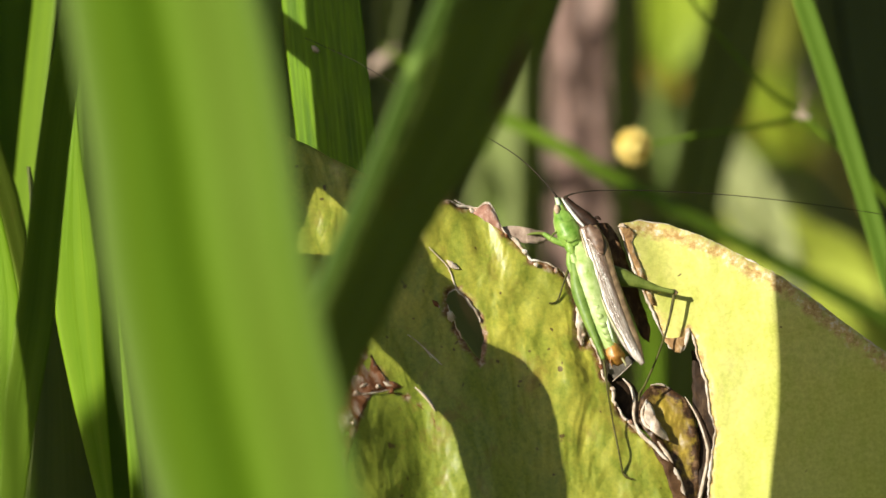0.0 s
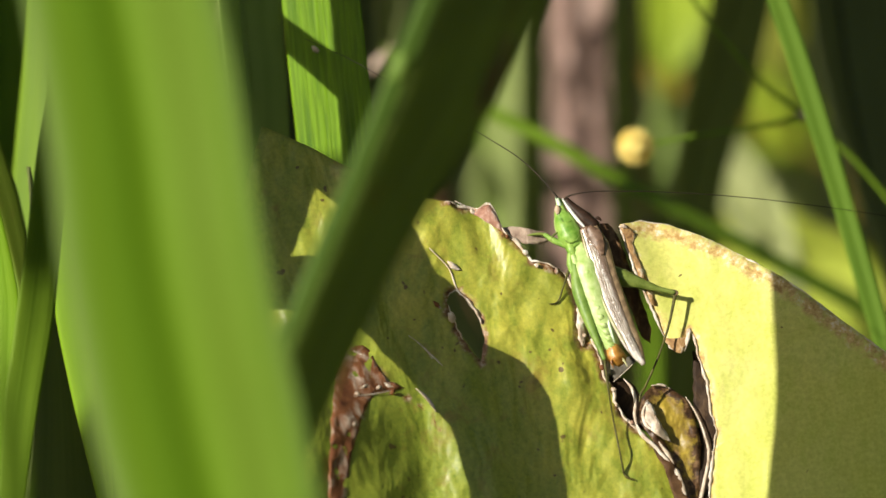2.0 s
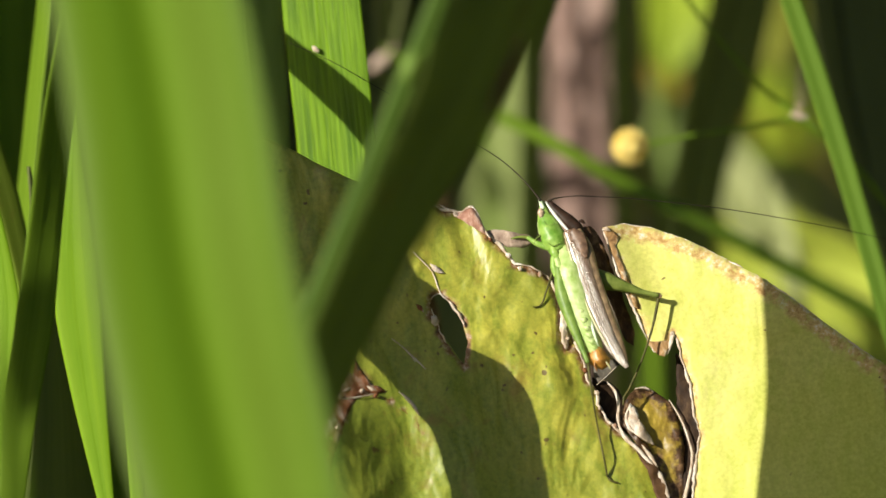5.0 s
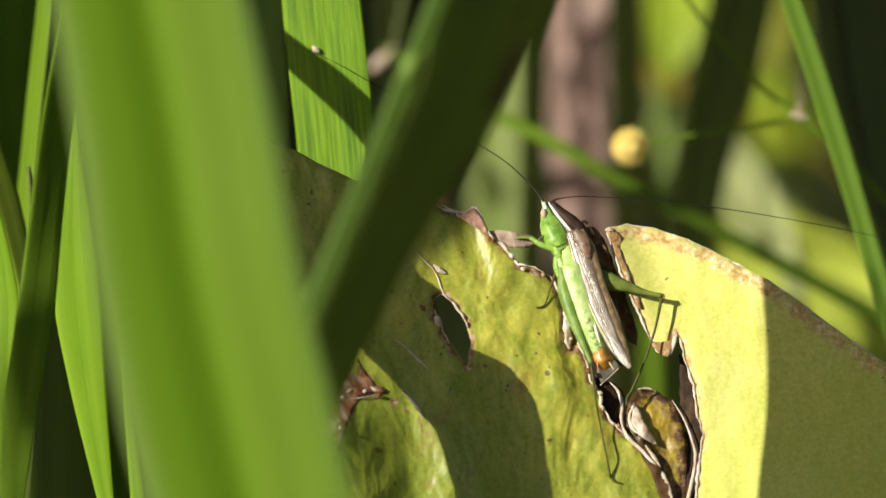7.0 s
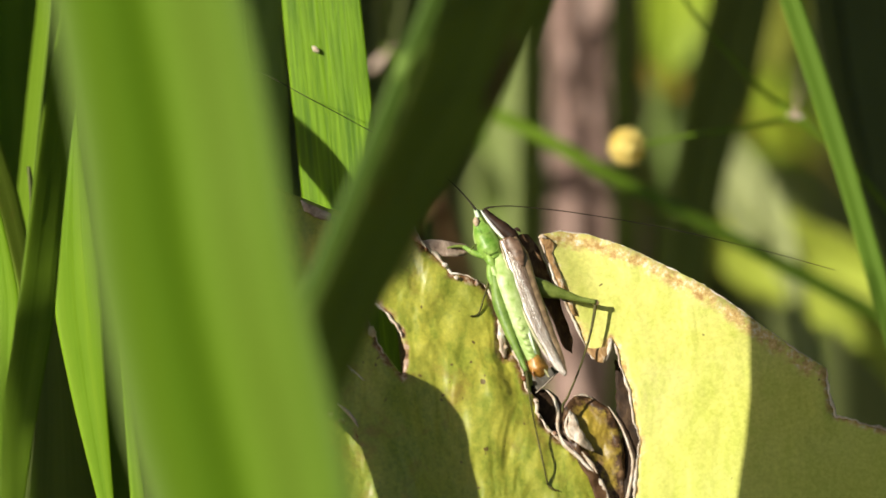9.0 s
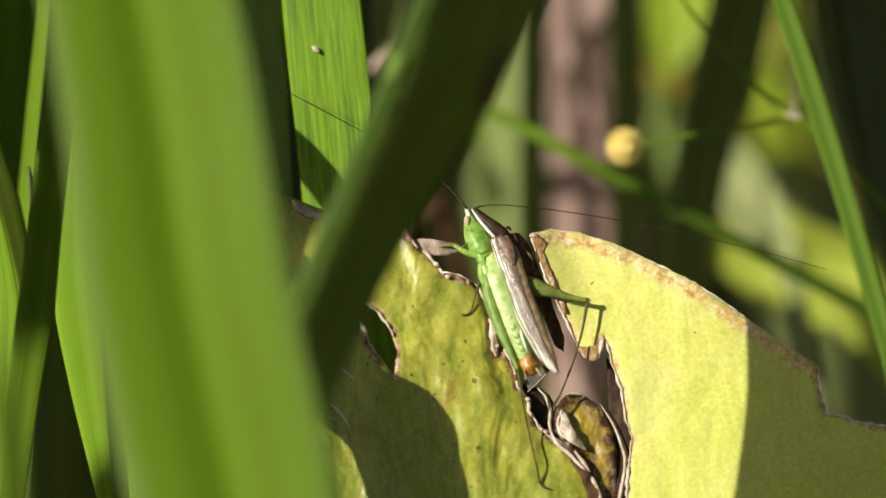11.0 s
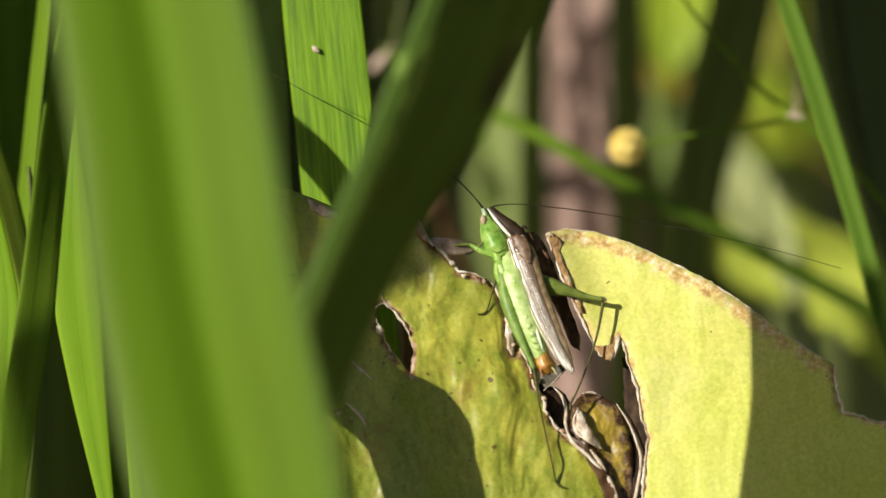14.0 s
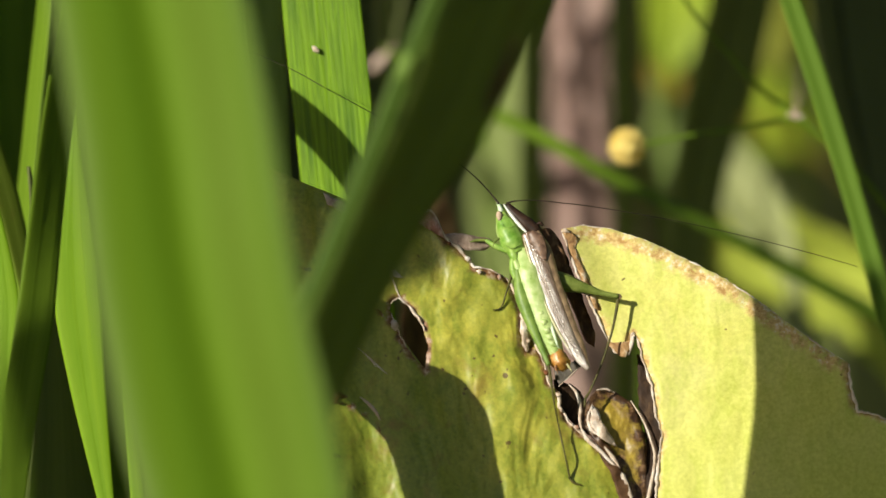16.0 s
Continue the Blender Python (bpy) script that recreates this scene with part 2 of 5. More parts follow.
wing_colour = mix(wing_nt, ramp(wing_nt, wing_across, [(0.08, (0, 0, 0)), (0.13, (0.85, 0.85, 0.85)), (0.17, (0.85, 0.85, 0.85)), (0.2, (0, 0, 0)), (0.5, (0, 0, 0)), (0.68, (0.85, 0.85, 0.85))]), wing_colour, (0.17, 0.095, 0.05))
wing_along = nodes_place(wing_nt, (0.04, 0, -0.0916), 1.4)
wing_colour = mix(wing_nt, ramp(wing_nt, math_of(wing_nt, "ADD", wing_along, math_of(wing_nt, "MULTIPLY", wing_tone, 0.12)), [(0.2, (0.9, 0.9, 0.9)), (0.48, (0, 0, 0))]), wing_colour, (0.24, 0.135, 0.075))
wing_relief = mix(wing_nt, 0.45, cells.outputs["Distance"], wing_streak)
finish(wing_nt, wing_out, wing_colour, 0.25, 0.0, wing_relief, 0.00017, 0.8, 1.0, 0.8)
K_BASE = skin_material("insect_wing_base", (0.07, 0.035, 0.02), (0.25, 0.15, 0.09), 1500, 0.45, 0.5, 0.0, 0.7)
K_FAR = skin_material("insect_far_wing", (0.13, 0.08, 0.04), (0.36, 0.245, 0.13), 1300, 0.35, 0.6, 0.3, 0.7)
K_EDGE = skin_material("insect_wing_edge", (0.48, 0.46, 0.2), (0.64, 0.6, 0.34), 2000, 0.35)
K_TAIL = skin_material("insect_tail_orange", (0.16, 0.045, 0.012), (0.6, 0.3, 0.05), 1000, 0.35, 0.5, 0.0, 0.8)
K_GREYHUSK = dry_material("grey_shred", (0.07, 0.06, 0.045), (0.17, 0.15, 0.12), (0.36, 0.32, 0.27), 900)
K_EYE = skin_material("insect_eye_pink", (0.5, 0.36, 0.24), (0.66, 0.5, 0.36), 2500, 0.2)
K_FEELER = skin_material("insect_feeler", (0.025, 0.018, 0.01), (0.05, 0.035, 0.02), 1500, 0.6, 0.2)


# ---- building helpers; lengths in millimetres round the middle of the view ----
LIFT = Vector((0, 0, 0.45))


def mm(p):
    return Vector(p) * 0.001 + LIFT


def thing(name, base, label, category, group="", kind=""):
    ob = new(name)
    ob.location = mm(base)
    ob.empty_display_size = 0.01
    return tagged(ob, label, category, group, kind)


def part(name, bm, material, parent, label="", solid=0.0):
    """One mesh part, given in world metres, under its thing or part."""
    root = parent
    while root.parent:
        root = root.parent
    me = bpy.data.meshes.new(name)
    bmesh.ops.translate(bm, verts=bm.verts, vec=-root.location)
    bm.normal_update()
    bm.to_mesh(me)
    bm.free()
    for f in me.polygons:
        f.use_smooth = True
    me.materials.append(material)
    ob = new(name, me)
    ob.parent = parent
    if label:
        ob["label"] = label
    if solid:
        mod = ob.modifiers.new("thickness", "SOLIDIFY")
        mod.thickness = solid * 0.001
        mod.offset = 0
    return ob


def curve_points(pts, n):
    """n + 1 points on a smooth curve through pts, unevenly spaced as they may be."""
    pts = [np.array(p, float) for p in pts]
    gap = [max(float(np.linalg.norm(b - a)), 1e-6) for a, b in zip(pts, pts[1:])]
    slope = [(pts[i + 1] - pts[i]) / gap[i] for i in range(len(gap))]
    tan = [slope[0]] + [(slope[i - 1] * gap[i] + slope[i] * gap[i - 1]) / (gap[i - 1] + gap[i]) for i in range(1, len(gap))] + [slope[-1]]
    out = []
    for i in range(n + 1):
        u = min(i / n * len(gap), len(gap) - 1e-6)
        k, t = int(u), u - int(u)
        h = gap[k]
        out.append((2 * t ** 3 - 3 * t * t + 1) * pts[k] + (t ** 3 - 2 * t * t + t) * h * tan[k]
                   + (3 * t * t - 2 * t ** 3) * pts[k + 1] + (t ** 3 - t * t) * h * tan[k + 1])
    return out


def tube(pts, radii, n=24, seg=10, flat=1.0, rough=0.0):
    """Round or flattened limb through pts (mm); radii at those points; flat: thickness towards the viewer."""
    bm = bmesh.new()
    path = curve_points(pts, n)
    rad = np.interp(np.linspace(0, 1, n + 1), np.linspace(0, 1, len(radii)), radii)
    rings = []
    for i, p in enumerate(path):
        t = Vector(path[min(i + 1, n)] - path[max(i - 1, 0)]).normalized()
        side = t.cross(Vector((0, -1, 0)))
        side = side.normalized() if side.length > 1e-4 else Vector((1, 0, 0))
        out = side.cross(t).normalized()
        ring = []
        for k in range(seg):
            a = 2 * math.pi * k / seg
            r = rad[i] * (1 + rough * noise.noise(Vector((p[0] * 0.7, p[2] * 0.7, a * 1.5))))
            ring.append(bm.verts.new(mm(Vector(p) + side * (math.cos(a) * r) + out * (math.sin(a) * r * flat))))
        rings.append(ring)
    for a, b in zip(rings, rings[1:]):
        for k in range(seg):
            bm.faces.new((a[k], a[(k + 1) % seg], b[(k + 1) % seg], b[k]))
    bm.faces.new(rings[0][::-1])
    bm.faces.new(rings[-1])
    bmesh.ops.recalc_face_normals(bm, faces=bm.faces)
    return bm


def blade_mesh(pts, widths, turns, fold=0.12, thick=0.35, n=70, across=12, ribs=0.05, wave=0.0, ripple=0.0):
    """A long leaf blade: a ribbon with a keel, ribs and thickness. widths: as they face the viewer; turns: degrees by which it turns to the right."""
    bm = bmesh.new()
    uv = bm.loops.layers.uv.new("UVMap")
    path = curve_points(pts, n)
    us = np.linspace(0, 1, len(pts))
    u = np.linspace(0, 1, n + 1)
    ang = -np.interp(u, us, turns)
    wid = np.interp(u, us, widths) / np.cos(np.radians(ang))
    rows = []
    length = 0
    for i, p in enumerate(path):
        if i:
            length += float(np.linalg.norm(path[i] - path[i - 1]))
        t = Vector(path[min(i + 1, n)] - path[max(i - 1, 0)]).normalized()
        side = Vector((0, 1, 0)).cross(t)
        side = side.normalized() if side.length > 1e-4 else Vector((1, 0, 0))
        side = Matrix.Rotation(radians(ang[i]), 3, t) @ side
        face = side.cross(t).normalized()
        if face.y > 0 and abs(ang[i]) < 90:
            face = -face
        row = []
        for s in (1, -1):
            for k in range(across + 1):
                w = k / across * 2 - 1
                rib = ribs * math.cos(k * 2.4 + 0.5)
                edge = 1 - 0.85 * abs(w) ** 3
                off = -fold * wid[i] * (1 - abs(w)) + s * (thick * 0.5 * edge + rib * 0.5 * edge)
                ww = w * wid[i] * 0.5
                off += ripple * wid[i] * (0.052 * math.sin(2 * math.pi * (w - 0.25) / 1.3) + 0.012 * math.sin(2 * math.pi * (w - 0.2) / 0.5))
                wob = wave * noise.noise(Vector((length * 0.05, w * 0.8, wid[0])))
                q = Vector(p) + side * ww + face * (off + wob)
                row.append((bm.verts.new(mm(q)), (k / across, length / 60)))
        rows.append(row)
    m = across + 1
    ring = list(range(m)) + [m + k for k in range(m - 1, -1, -1)]
    for a, b in zip(rows, rows[1:]):
        for k in range(len(ring)):
            i, j = ring[k], ring[(k + 1) % len(ring)]
            f = bm.faces.new((a[i][0], a[j][0], b[j][0], b[i][0]))
            for loop, val in zip(f.loops, (a[i][1], a[j][1], b[j][1], b[i][1])):
                loop[uv].uv = val
    for row, flip in ((rows[0], False), (rows[-1], True)):
        vs = [row[i][0] for i in ring]
        bm.faces.new(vs[::-1] if flip else vs)
    bmesh.ops.recalc_face_normals(bm, faces=bm.faces)
    return bm


def blade(name, pts, widths, turns, material, label, category="reed", group="reed blades", tip=120, lean=0.35, down=None, rooted=True, **kw):
    """A blade of which the middle is given from the top down; it tapers to a tip above and goes down to the ground."""
    pts = [np.array(p, float) for p in pts]
    up = pts[0] - pts[1]
    up = up / np.linalg.norm(up)
    full, ws, ts = list(pts), list(widths), list(turns)
    if tip:
        full = [pts[0] + up * tip, pts[0] + up * tip * 0.45] + full
        ws = [0.3, ws[0] * 0.75] + ws
        ts = [ts[0], ts[0]] + ts
    if rooted:
        d = pts[-1] - pts[-2]
        d = d / max(abs(d[2]), 1e-3)
        drop = pts[-1][2] + 448
        mid = pts[-1] + np.array((d[0] * lean * drop * 0.5, d[1] * lean * drop * 0.5, -drop * 0.5))
        low = pts[-1] + np.array((d[0] * lean * drop * 0.65, d[1] * lean * drop * 0.65, -drop))
        full += [mid, low]
        ws += [ws[-1] * 0.85, ws[-1] * 0.5]
        ts += [ts[-1], ts[-1]]
    base = full[-1]
    ob = thing(name, tuple(base), label, category, group)
    part("lamina", blade_mesh(full, ws, ts, **kw), material, ob)
    keel, slope = kw.get("fold", 0.12), radians(ts[0])
    back = [tuple(np.array(p) + np.array((-math.sin(slope), math.cos(slope), 0)) * (keel * w + 0.3)) for p, w in zip(full, ws)]
    part("midrib", tube(back, [max(0.05, min(0.35, w * 0.05)) for w in ws], kw.get("n", 70), 6), material, ob)
    return ob


# ---- ground and far surroundings ----
def ground():
    bm = bmesh.new()
    bmesh.ops.create_grid(bm, x_segments=60, y_segments=60, size=1.0)
    for v in bm.verts:
        r = max(abs(v.co.x), abs(v.co.y))
        v.co *= 1 + 600 * r ** 6
        v.co.z = 0.012 * noise.noise(v.co * 6) if r < 0.6 else 0
    me = bpy.data.meshes.new("ground")
    bm.to_mesh(me)
    bm.free()
    me.materials.append(M_MUD)
    tagged(new("ground", me), "dark damp soil under the reeds", "ground", kind="structure")


ground()


def reed_stand(name, xs, ys, count, height, seed, label):
    """A dense stand of tall reeds, many blades in one mesh."""
    rnd = random.Random(seed)
    verts, faces = [], []
    for _ in range(count):
        x, y = rnd.uniform(*xs), rnd.uniform(*ys)
        h = height * rnd.uniform(0.7, 1.1)
        a = rnd.uniform(0, math.pi)
        w = rnd.uniform(0.008, 0.017)
        lx, ly = rnd.gauss(0, 0.12), rnd.gauss(0, 0.12)
        b = len(verts)
        steps = 6
        for i in range(steps + 1):
            t = i / steps
            ww = w * (1 - t ** 3) + 0.0004
            cx, cy = x + lx * t * t, y + ly * t * t
            verts += [(cx - math.cos(a) * ww, cy - math.sin(a) * ww, h * t - 0.01),
                      (cx - math.sin(a) * ww * 0.3, cy + math.cos(a) * ww * 0.3, h * t - 0.01),
                      (cx + math.cos(a) * ww, cy + math.sin(a) * ww, h * t - 0.01)]
        for i in range(steps):
            for k in (0, 1):
                c = b + i * 3 + k
                faces.append((c, c + 1, c + 4, c + 3))
    me = bpy.data.meshes.new(name)
    me.from_pydata(verts, [], faces)
    me.materials.append(M_SHADE)
    ob = new(name, me)
    mod = ob.modifiers.new("thickness", "SOLIDIFY")
    mod.thickness = 0.0006
    tagged(ob, label, "reeds", kind="stuff")


# the first stand is added out of view, to keep sun off the background
reed_stand("reed_stand", (-0.95, -0.55), (0.0, 1.6), 900, 1.25, 3, "dense unseen stand of tall reeds added to shade the background")
reed_stand("reed_stand", (-1.6, 1.9), (1.5, 3.4), 3600, 1.3, 6, "dense tall reeds filling the distance")
reed_stand("reed_stand", (-0.5, 0.7), (0.75, 1.5), 1600, 1.1, 4, "shaded thicket of reeds behind the plants")
reed_stand("reed_stand", (0.35, 0.9), (-0.4, 0.8), 500, 1.0, 5, "dense stand of reeds in the sun")


# ---- the yellow leaf ----
SPLIT = 17.0


def relief_left(x, z):
    y = 0.30 * z + 0.22 * (x - SPLIT)
    y += 0.9 * noise.noise(Vector((x * 0.16, z * 0.09, 0.3))) + 0.28 * noise.noise(Vector((x * 0.5, z * 0.3, 4.0)))
    y += 0.34 * noise.noise(Vector(((x + 0.5 * z) * 0.42, (z - 0.5 * x) * 0.1, 9.0))) + 0.1 * noise.noise(Vector(((x + 0.5 * z) * 1.1, (z - 0.5 * x) * 0.3, 5.0)))
    # lower left tilted off the sun, for the soft shade there
    y -= 0.58 * max(0.0, -3.5 - x) * min(1.0, max(0.0, (-12 - z) / 7))
    return y


def relief_behind(x, z):
    y = 0.30 * z - 0.10 * (x - SPLIT) + 0.004 * (x - 30) ** 2 * (1 if x > 30 else 0) + 0.8
    y += 0.35 * noise.noise(Vector((x * 0.12, z * 0.08, 7.3))) + 0.06 * noise.noise(Vector((x * 0.7, z * 0.4, 2.0)))
    return y


def relief_right(x, z):
    """The right half, its inner margin curling forwards at the top of the split."""
    gap = max(0.0, x - 18 - 0.34 * (2.3 - z))
    return relief_behind(x, z) - 1.7 * math.exp(-(gap / 2.6) ** 2) * min(1.0, max(0.0, (z + 11) / 6))


def torn(points, amount, step=0.45, seed=0.0):
    """A line broken into short pieces with an uneven edge."""
    out = []
    for a, b in zip(points, points[1:]):
        a, b = Vector(a), Vector(b)
        n = max(1, int((b - a).length / step))
        nor = Vector((-(b - a).y, (b - a).x)).normalized()
        for i in range(n):
            p = a.lerp(b, i / n)
            j = amount * noise.noise(Vector((p.x * 1.3, p.y * 1.3, seed))) + 0.5 * amount * noise.noise(Vector((p.x * 4, p.y * 4, seed)))
            out.append(p + nor * j)
    return out


def inside(p, loops):
    odd = False
    for loop in loops:
        for a, b in zip(loop, loop[1:] + loop[:1]):
            if (a[1] > p[1]) != (b[1] > p[1]) and p[0] < (b[0] - a[0]) * (p[1] - a[1]) / (b[1] - a[1]) + a[0]:
                odd = not odd
    return odd


def lamina_mesh(loops, dry, relief, step, reach):
    """A sheet within the first loop, less the others, laid on a relief; dry: points of withered edge."""
    verts, edges = [], []
    for loop in loops:
        b = len(verts)
        verts += [Vector(p) for p in loop]
        edges += [(b + i, b + (i + 1) % len(loop)) for i in range(len(loop))]
    lo = [min(v[k] for v in loops[0]) for k in (0, 1)]
    hi = [max(v[k] for v in loops[0]) for k in (0, 1)]
    rim = np.array([tuple(v) for v in verts])
    rnd = random.Random(5)
    x = lo[0]
    while x < hi[0]:
        z = lo[1]
        while z < hi[1]:
            p = (x + rnd.uniform(-0.2, 0.2) * step, z + rnd.uniform(-0.2, 0.2) * step)
            if np.hypot(*(rim - p).T).min() > step * 0.5 and inside(p, loops):
                verts.append(Vector(p))
            z += step
        x += step
    out, _, faces, *_ = delaunay_2d_cdt(verts, edges, [], 0, 1e-5)
    bm = bmesh.new()
    lay = bm.verts.layers.float.new("dry")
    dry = np.array([(p[0], p[1], r) for p, r in dry])
    vs = []
    for p in out:
        v = bm.verts.new(mm((p[0], relief(p[0], p[1]), p[1])))
        d = np.hypot(dry[:, 0] - p[0], dry[:, 1] - p[1]) / dry[:, 2]
        v[lay] = float(np.exp(-(d.min() / reach) ** 1.5))
        vs.append(v)
    for f in faces:
        c = (sum(out[i][0] for i in f) / len(f), sum(out[i][1] for i in f) / len(f))
        if inside(c, loops):
            face = bm.faces.new([vs[i] for i in f])
            face.normal_update()
            if face.normal.y > 0:
                face.normal_flip()
    loose = [v for v in bm.verts if not v.link_faces]
    bmesh.ops.delete(bm, geom=loose, context="VERTS")
    return bm


def edge_roll(points, relief, radius, seed, lift=0.25):
    """A thin dry curled lip along a torn edge."""
    rnd = random.Random(seed)
    pts = [(p[0] + rnd.uniform(-0.05, 0.05), relief(p[0], p[1]) - lift + rnd.uniform(-0.1, 0.06), p[1] + rnd.uniform(-0.05, 0.05)) for p in points]
    rad = [max(0.04, radius * (0.72 + 0.75 * noise.noise(Vector((i * 0.31, seed * 3.7, 0.5))) + rnd.uniform(-0.1, 0.1))) for i in range(len(pts))]
    rad[0] = rad[-1] = 0.04
    return tube(pts, rad, n=len(pts) * 2, seg=6, flat=0.6, rough=0.4)


leaf = thing("leaf", (18.13, -20, -64.86), "ageing yellow-green leaf with torn brown edges and a split", "leaf")

# torn and whole edges of the two halves, as (x, z)
top_left = [(-21.5, 13.06), (-16.75, 11.06), (-14, 9.56), (-9.94, 7.69), (-5.25, 5.69), (-1.19, 4.69)]
top_torn = [(-1.19, 4.94), (1, 4.06), (3.38, 4.31), (4.75, 1.94), (6.94, 0.06), (8.25, -1.81), (10.06, -1.94), (11.94, -3.06), (13, -4.94), (13.5, -7.44), (13.38, -9.31), (14, -11.06), (14.25, -9), (15.06, -10.56), (15.81, -12.44), (16.12, -14.44), (17.25, -15.56)]
split_left = [(17.25, -15.56), (17.38, -17.12), (18.62, -19), (20.19, -20.44), (21.75, -21.81), (23.75, -23.81), (25.06, -26.31), (25.88, -28.69), (27.56, -34.94), (28.5, -41.19)]
left_rest = [(28.5, -41.19), (22.88, -49.94), (7.25, -53.69), (-9, -46.19), (-19.62, -32.44), (-24, -16.19), (-24.31, 2.56), (-21.5, 13.06)]
hole = [(-1.1, -6.3), (-0.75, -5.2), (-0.1, -4.9), (1.05, -5.85), (2.44, -7.81), (3.06, -10.12), (2.75, -12.75), (1.75, -11.9), (0.55, -10), (-0.5, -8)]
T1 = torn(top_torn, 0.22, 0.4, 1.0)
S1 = torn(split_left, 0.2, 0.45, 2.0)
H1 = torn(hole + hole[:1], 0.16, 0.35, 3.0)
left_loop = [Vector(p) for p in torn(top_left, 0.05, 0.8, 9.0)] + T1 + S1 + [Vector(p) for p in left_rest[:-1]]
dry_left = [(p, 1.5) for p in T1] + [(p, 0.9) for p in S1] + [(p, 0.5) for p in H1]
scar = [(-11.62, -17.56), (-9, -16.19), (-6.19, -16.38), (-4.12, -17.56), (-2.62, -18.81), (-1.5, -20.88)]
dry_left += [(p, 0.7) for p in torn(scar, 0.1, 0.4)] + [(Vector(p), 2.6) for p in ((-10.56, -15.56), (-9, -14.44), (-11.12, -18.38))]
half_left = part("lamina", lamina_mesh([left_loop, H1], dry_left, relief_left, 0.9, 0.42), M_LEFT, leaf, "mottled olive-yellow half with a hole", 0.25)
part("torn_lip", edge_roll(T1, relief_left, 0.2, 1), M_RIM, half_left, "pale dry torn edge")
part("torn_lip", edge_roll(S1, relief_left, 0.2, 2), M_RIM, half_left, "pale dry torn edge")
part("torn_lip", edge_roll(H1[2:18], relief_left, 0.13, 3), M_RIM, half_left, "pale dry edge of the hole")
part("torn_lip", edge_roll(H1[-12:], relief_left, 0.1, 4), M_RIM, half_left, "pale dry edge of the hole")
part("torn_lip", edge_roll(torn(scar, 0.15, 0.5), relief_left, 0.12, 5, 0.1), M_RUST, half_left, "rusty scar")

rim_right = [(18, 2.31), (20.38, 2.69), (23.5, 2.25), (27.25, 1), (31.62, -1.19), (36, -3.5), (39.75, -6.19), (43.5, -9), (46.62, -11.31), (49.25, -12.94)]
notch = [(49.25, -12.94), (49.38, -15.56), (50.12, -18.19), (51.94, -18.56), (54.12, -19.44), (57.25, -19.81)]
right_rest = [(57.25, -19.81), (62.88, -25.56), (63.5, -41.19), (53.5, -51.19), (38.5, -53.06), (30.69, -46.19), (28.81, -38.69), (27.88, -32.44)]
split_right = [(27.88, -32.44), (27.75, -27.56), (28.12, -23.19), (28.56, -20.44), (27.88, -17.56), (27.5, -14.94), (26.75, -12.44), (26.25, -10.31), (25.62, -9.19), (25.12, -11.44), (23.5, -11.31), (22.25, -8.81), (21.31, -6.5), (20, -3.69), (18.88, -0.56), (18, 2.31)]
R1 = torn(rim_right, 0.05, 0.5, 4.0)
N1 = torn(notch, 0.2, 0.35, 5.0)
S2 = torn(split_right, 0.16, 0.4, 6.0)
right_loop = R1 + N1 + [Vector(p) for p in right_rest[:-1]] + S2
dry_right = [(p - Vector((0.2, 0.9)), 1.5) for p in R1] + [(p, 0.8) for p in N1] + [(p, 0.7 if p[1] < -9 else 1.5) for p in S2]
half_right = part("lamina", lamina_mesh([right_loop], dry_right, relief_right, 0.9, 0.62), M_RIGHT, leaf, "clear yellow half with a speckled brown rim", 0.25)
part("torn_lip", edge_roll(N1, relief_right, 0.2, 6), M_RIM, half_right, "pale dry torn notch")
part("torn_lip", edge_roll(S2, relief_right, 0.16, 7), M_RIM, half_right, "pale dry torn edge")


def flap(name, outline, relief, material, parent, label, bulge=0.0, step=0.5, reach=0.3):
    loop = torn(outline + outline[:1], 0.14, 0.35, 8.0)
    cx = sum(p[0] for p in outline) / len(outline)
    cz = sum(p[1] for p in outline) / len(outline)
    size = max(math.hypot(p[0] - cx, p[1] - cz) for p in outline)

    def form(x, z):
        r = min(1, math.hypot(x - cx, z - cz) / size)
        return relief(x, z) - bulge * (1 - r * r) + 0.25 * noise.noise(Vector((x * 1.2, z * 0.8, 1)))
    ob = part(name, lamina_mesh([loop], [(p, 1.0) for p in loop], form, step, reach), material, parent, label, 0.2)
    return ob, form


curl, form = flap("withered_curl", [(19.75, -18.81), (20.38, -16.69), (21.5, -15.44), (23.5, -15.69), (25.38, -16.94), (26.38, -18.81), (26.88, -21.81), (26.75, -25.56), (27, -32.44), (25.62, -31.19), (24.88, -26.19), (23.5, -23.38), (21.5, -21.31)],
                        lambda x, z: relief_left(x, z) + 1.4, M_OCHRE, leaf, "withered ochre-brown curl inside the split", 2.4, reach=1.5)
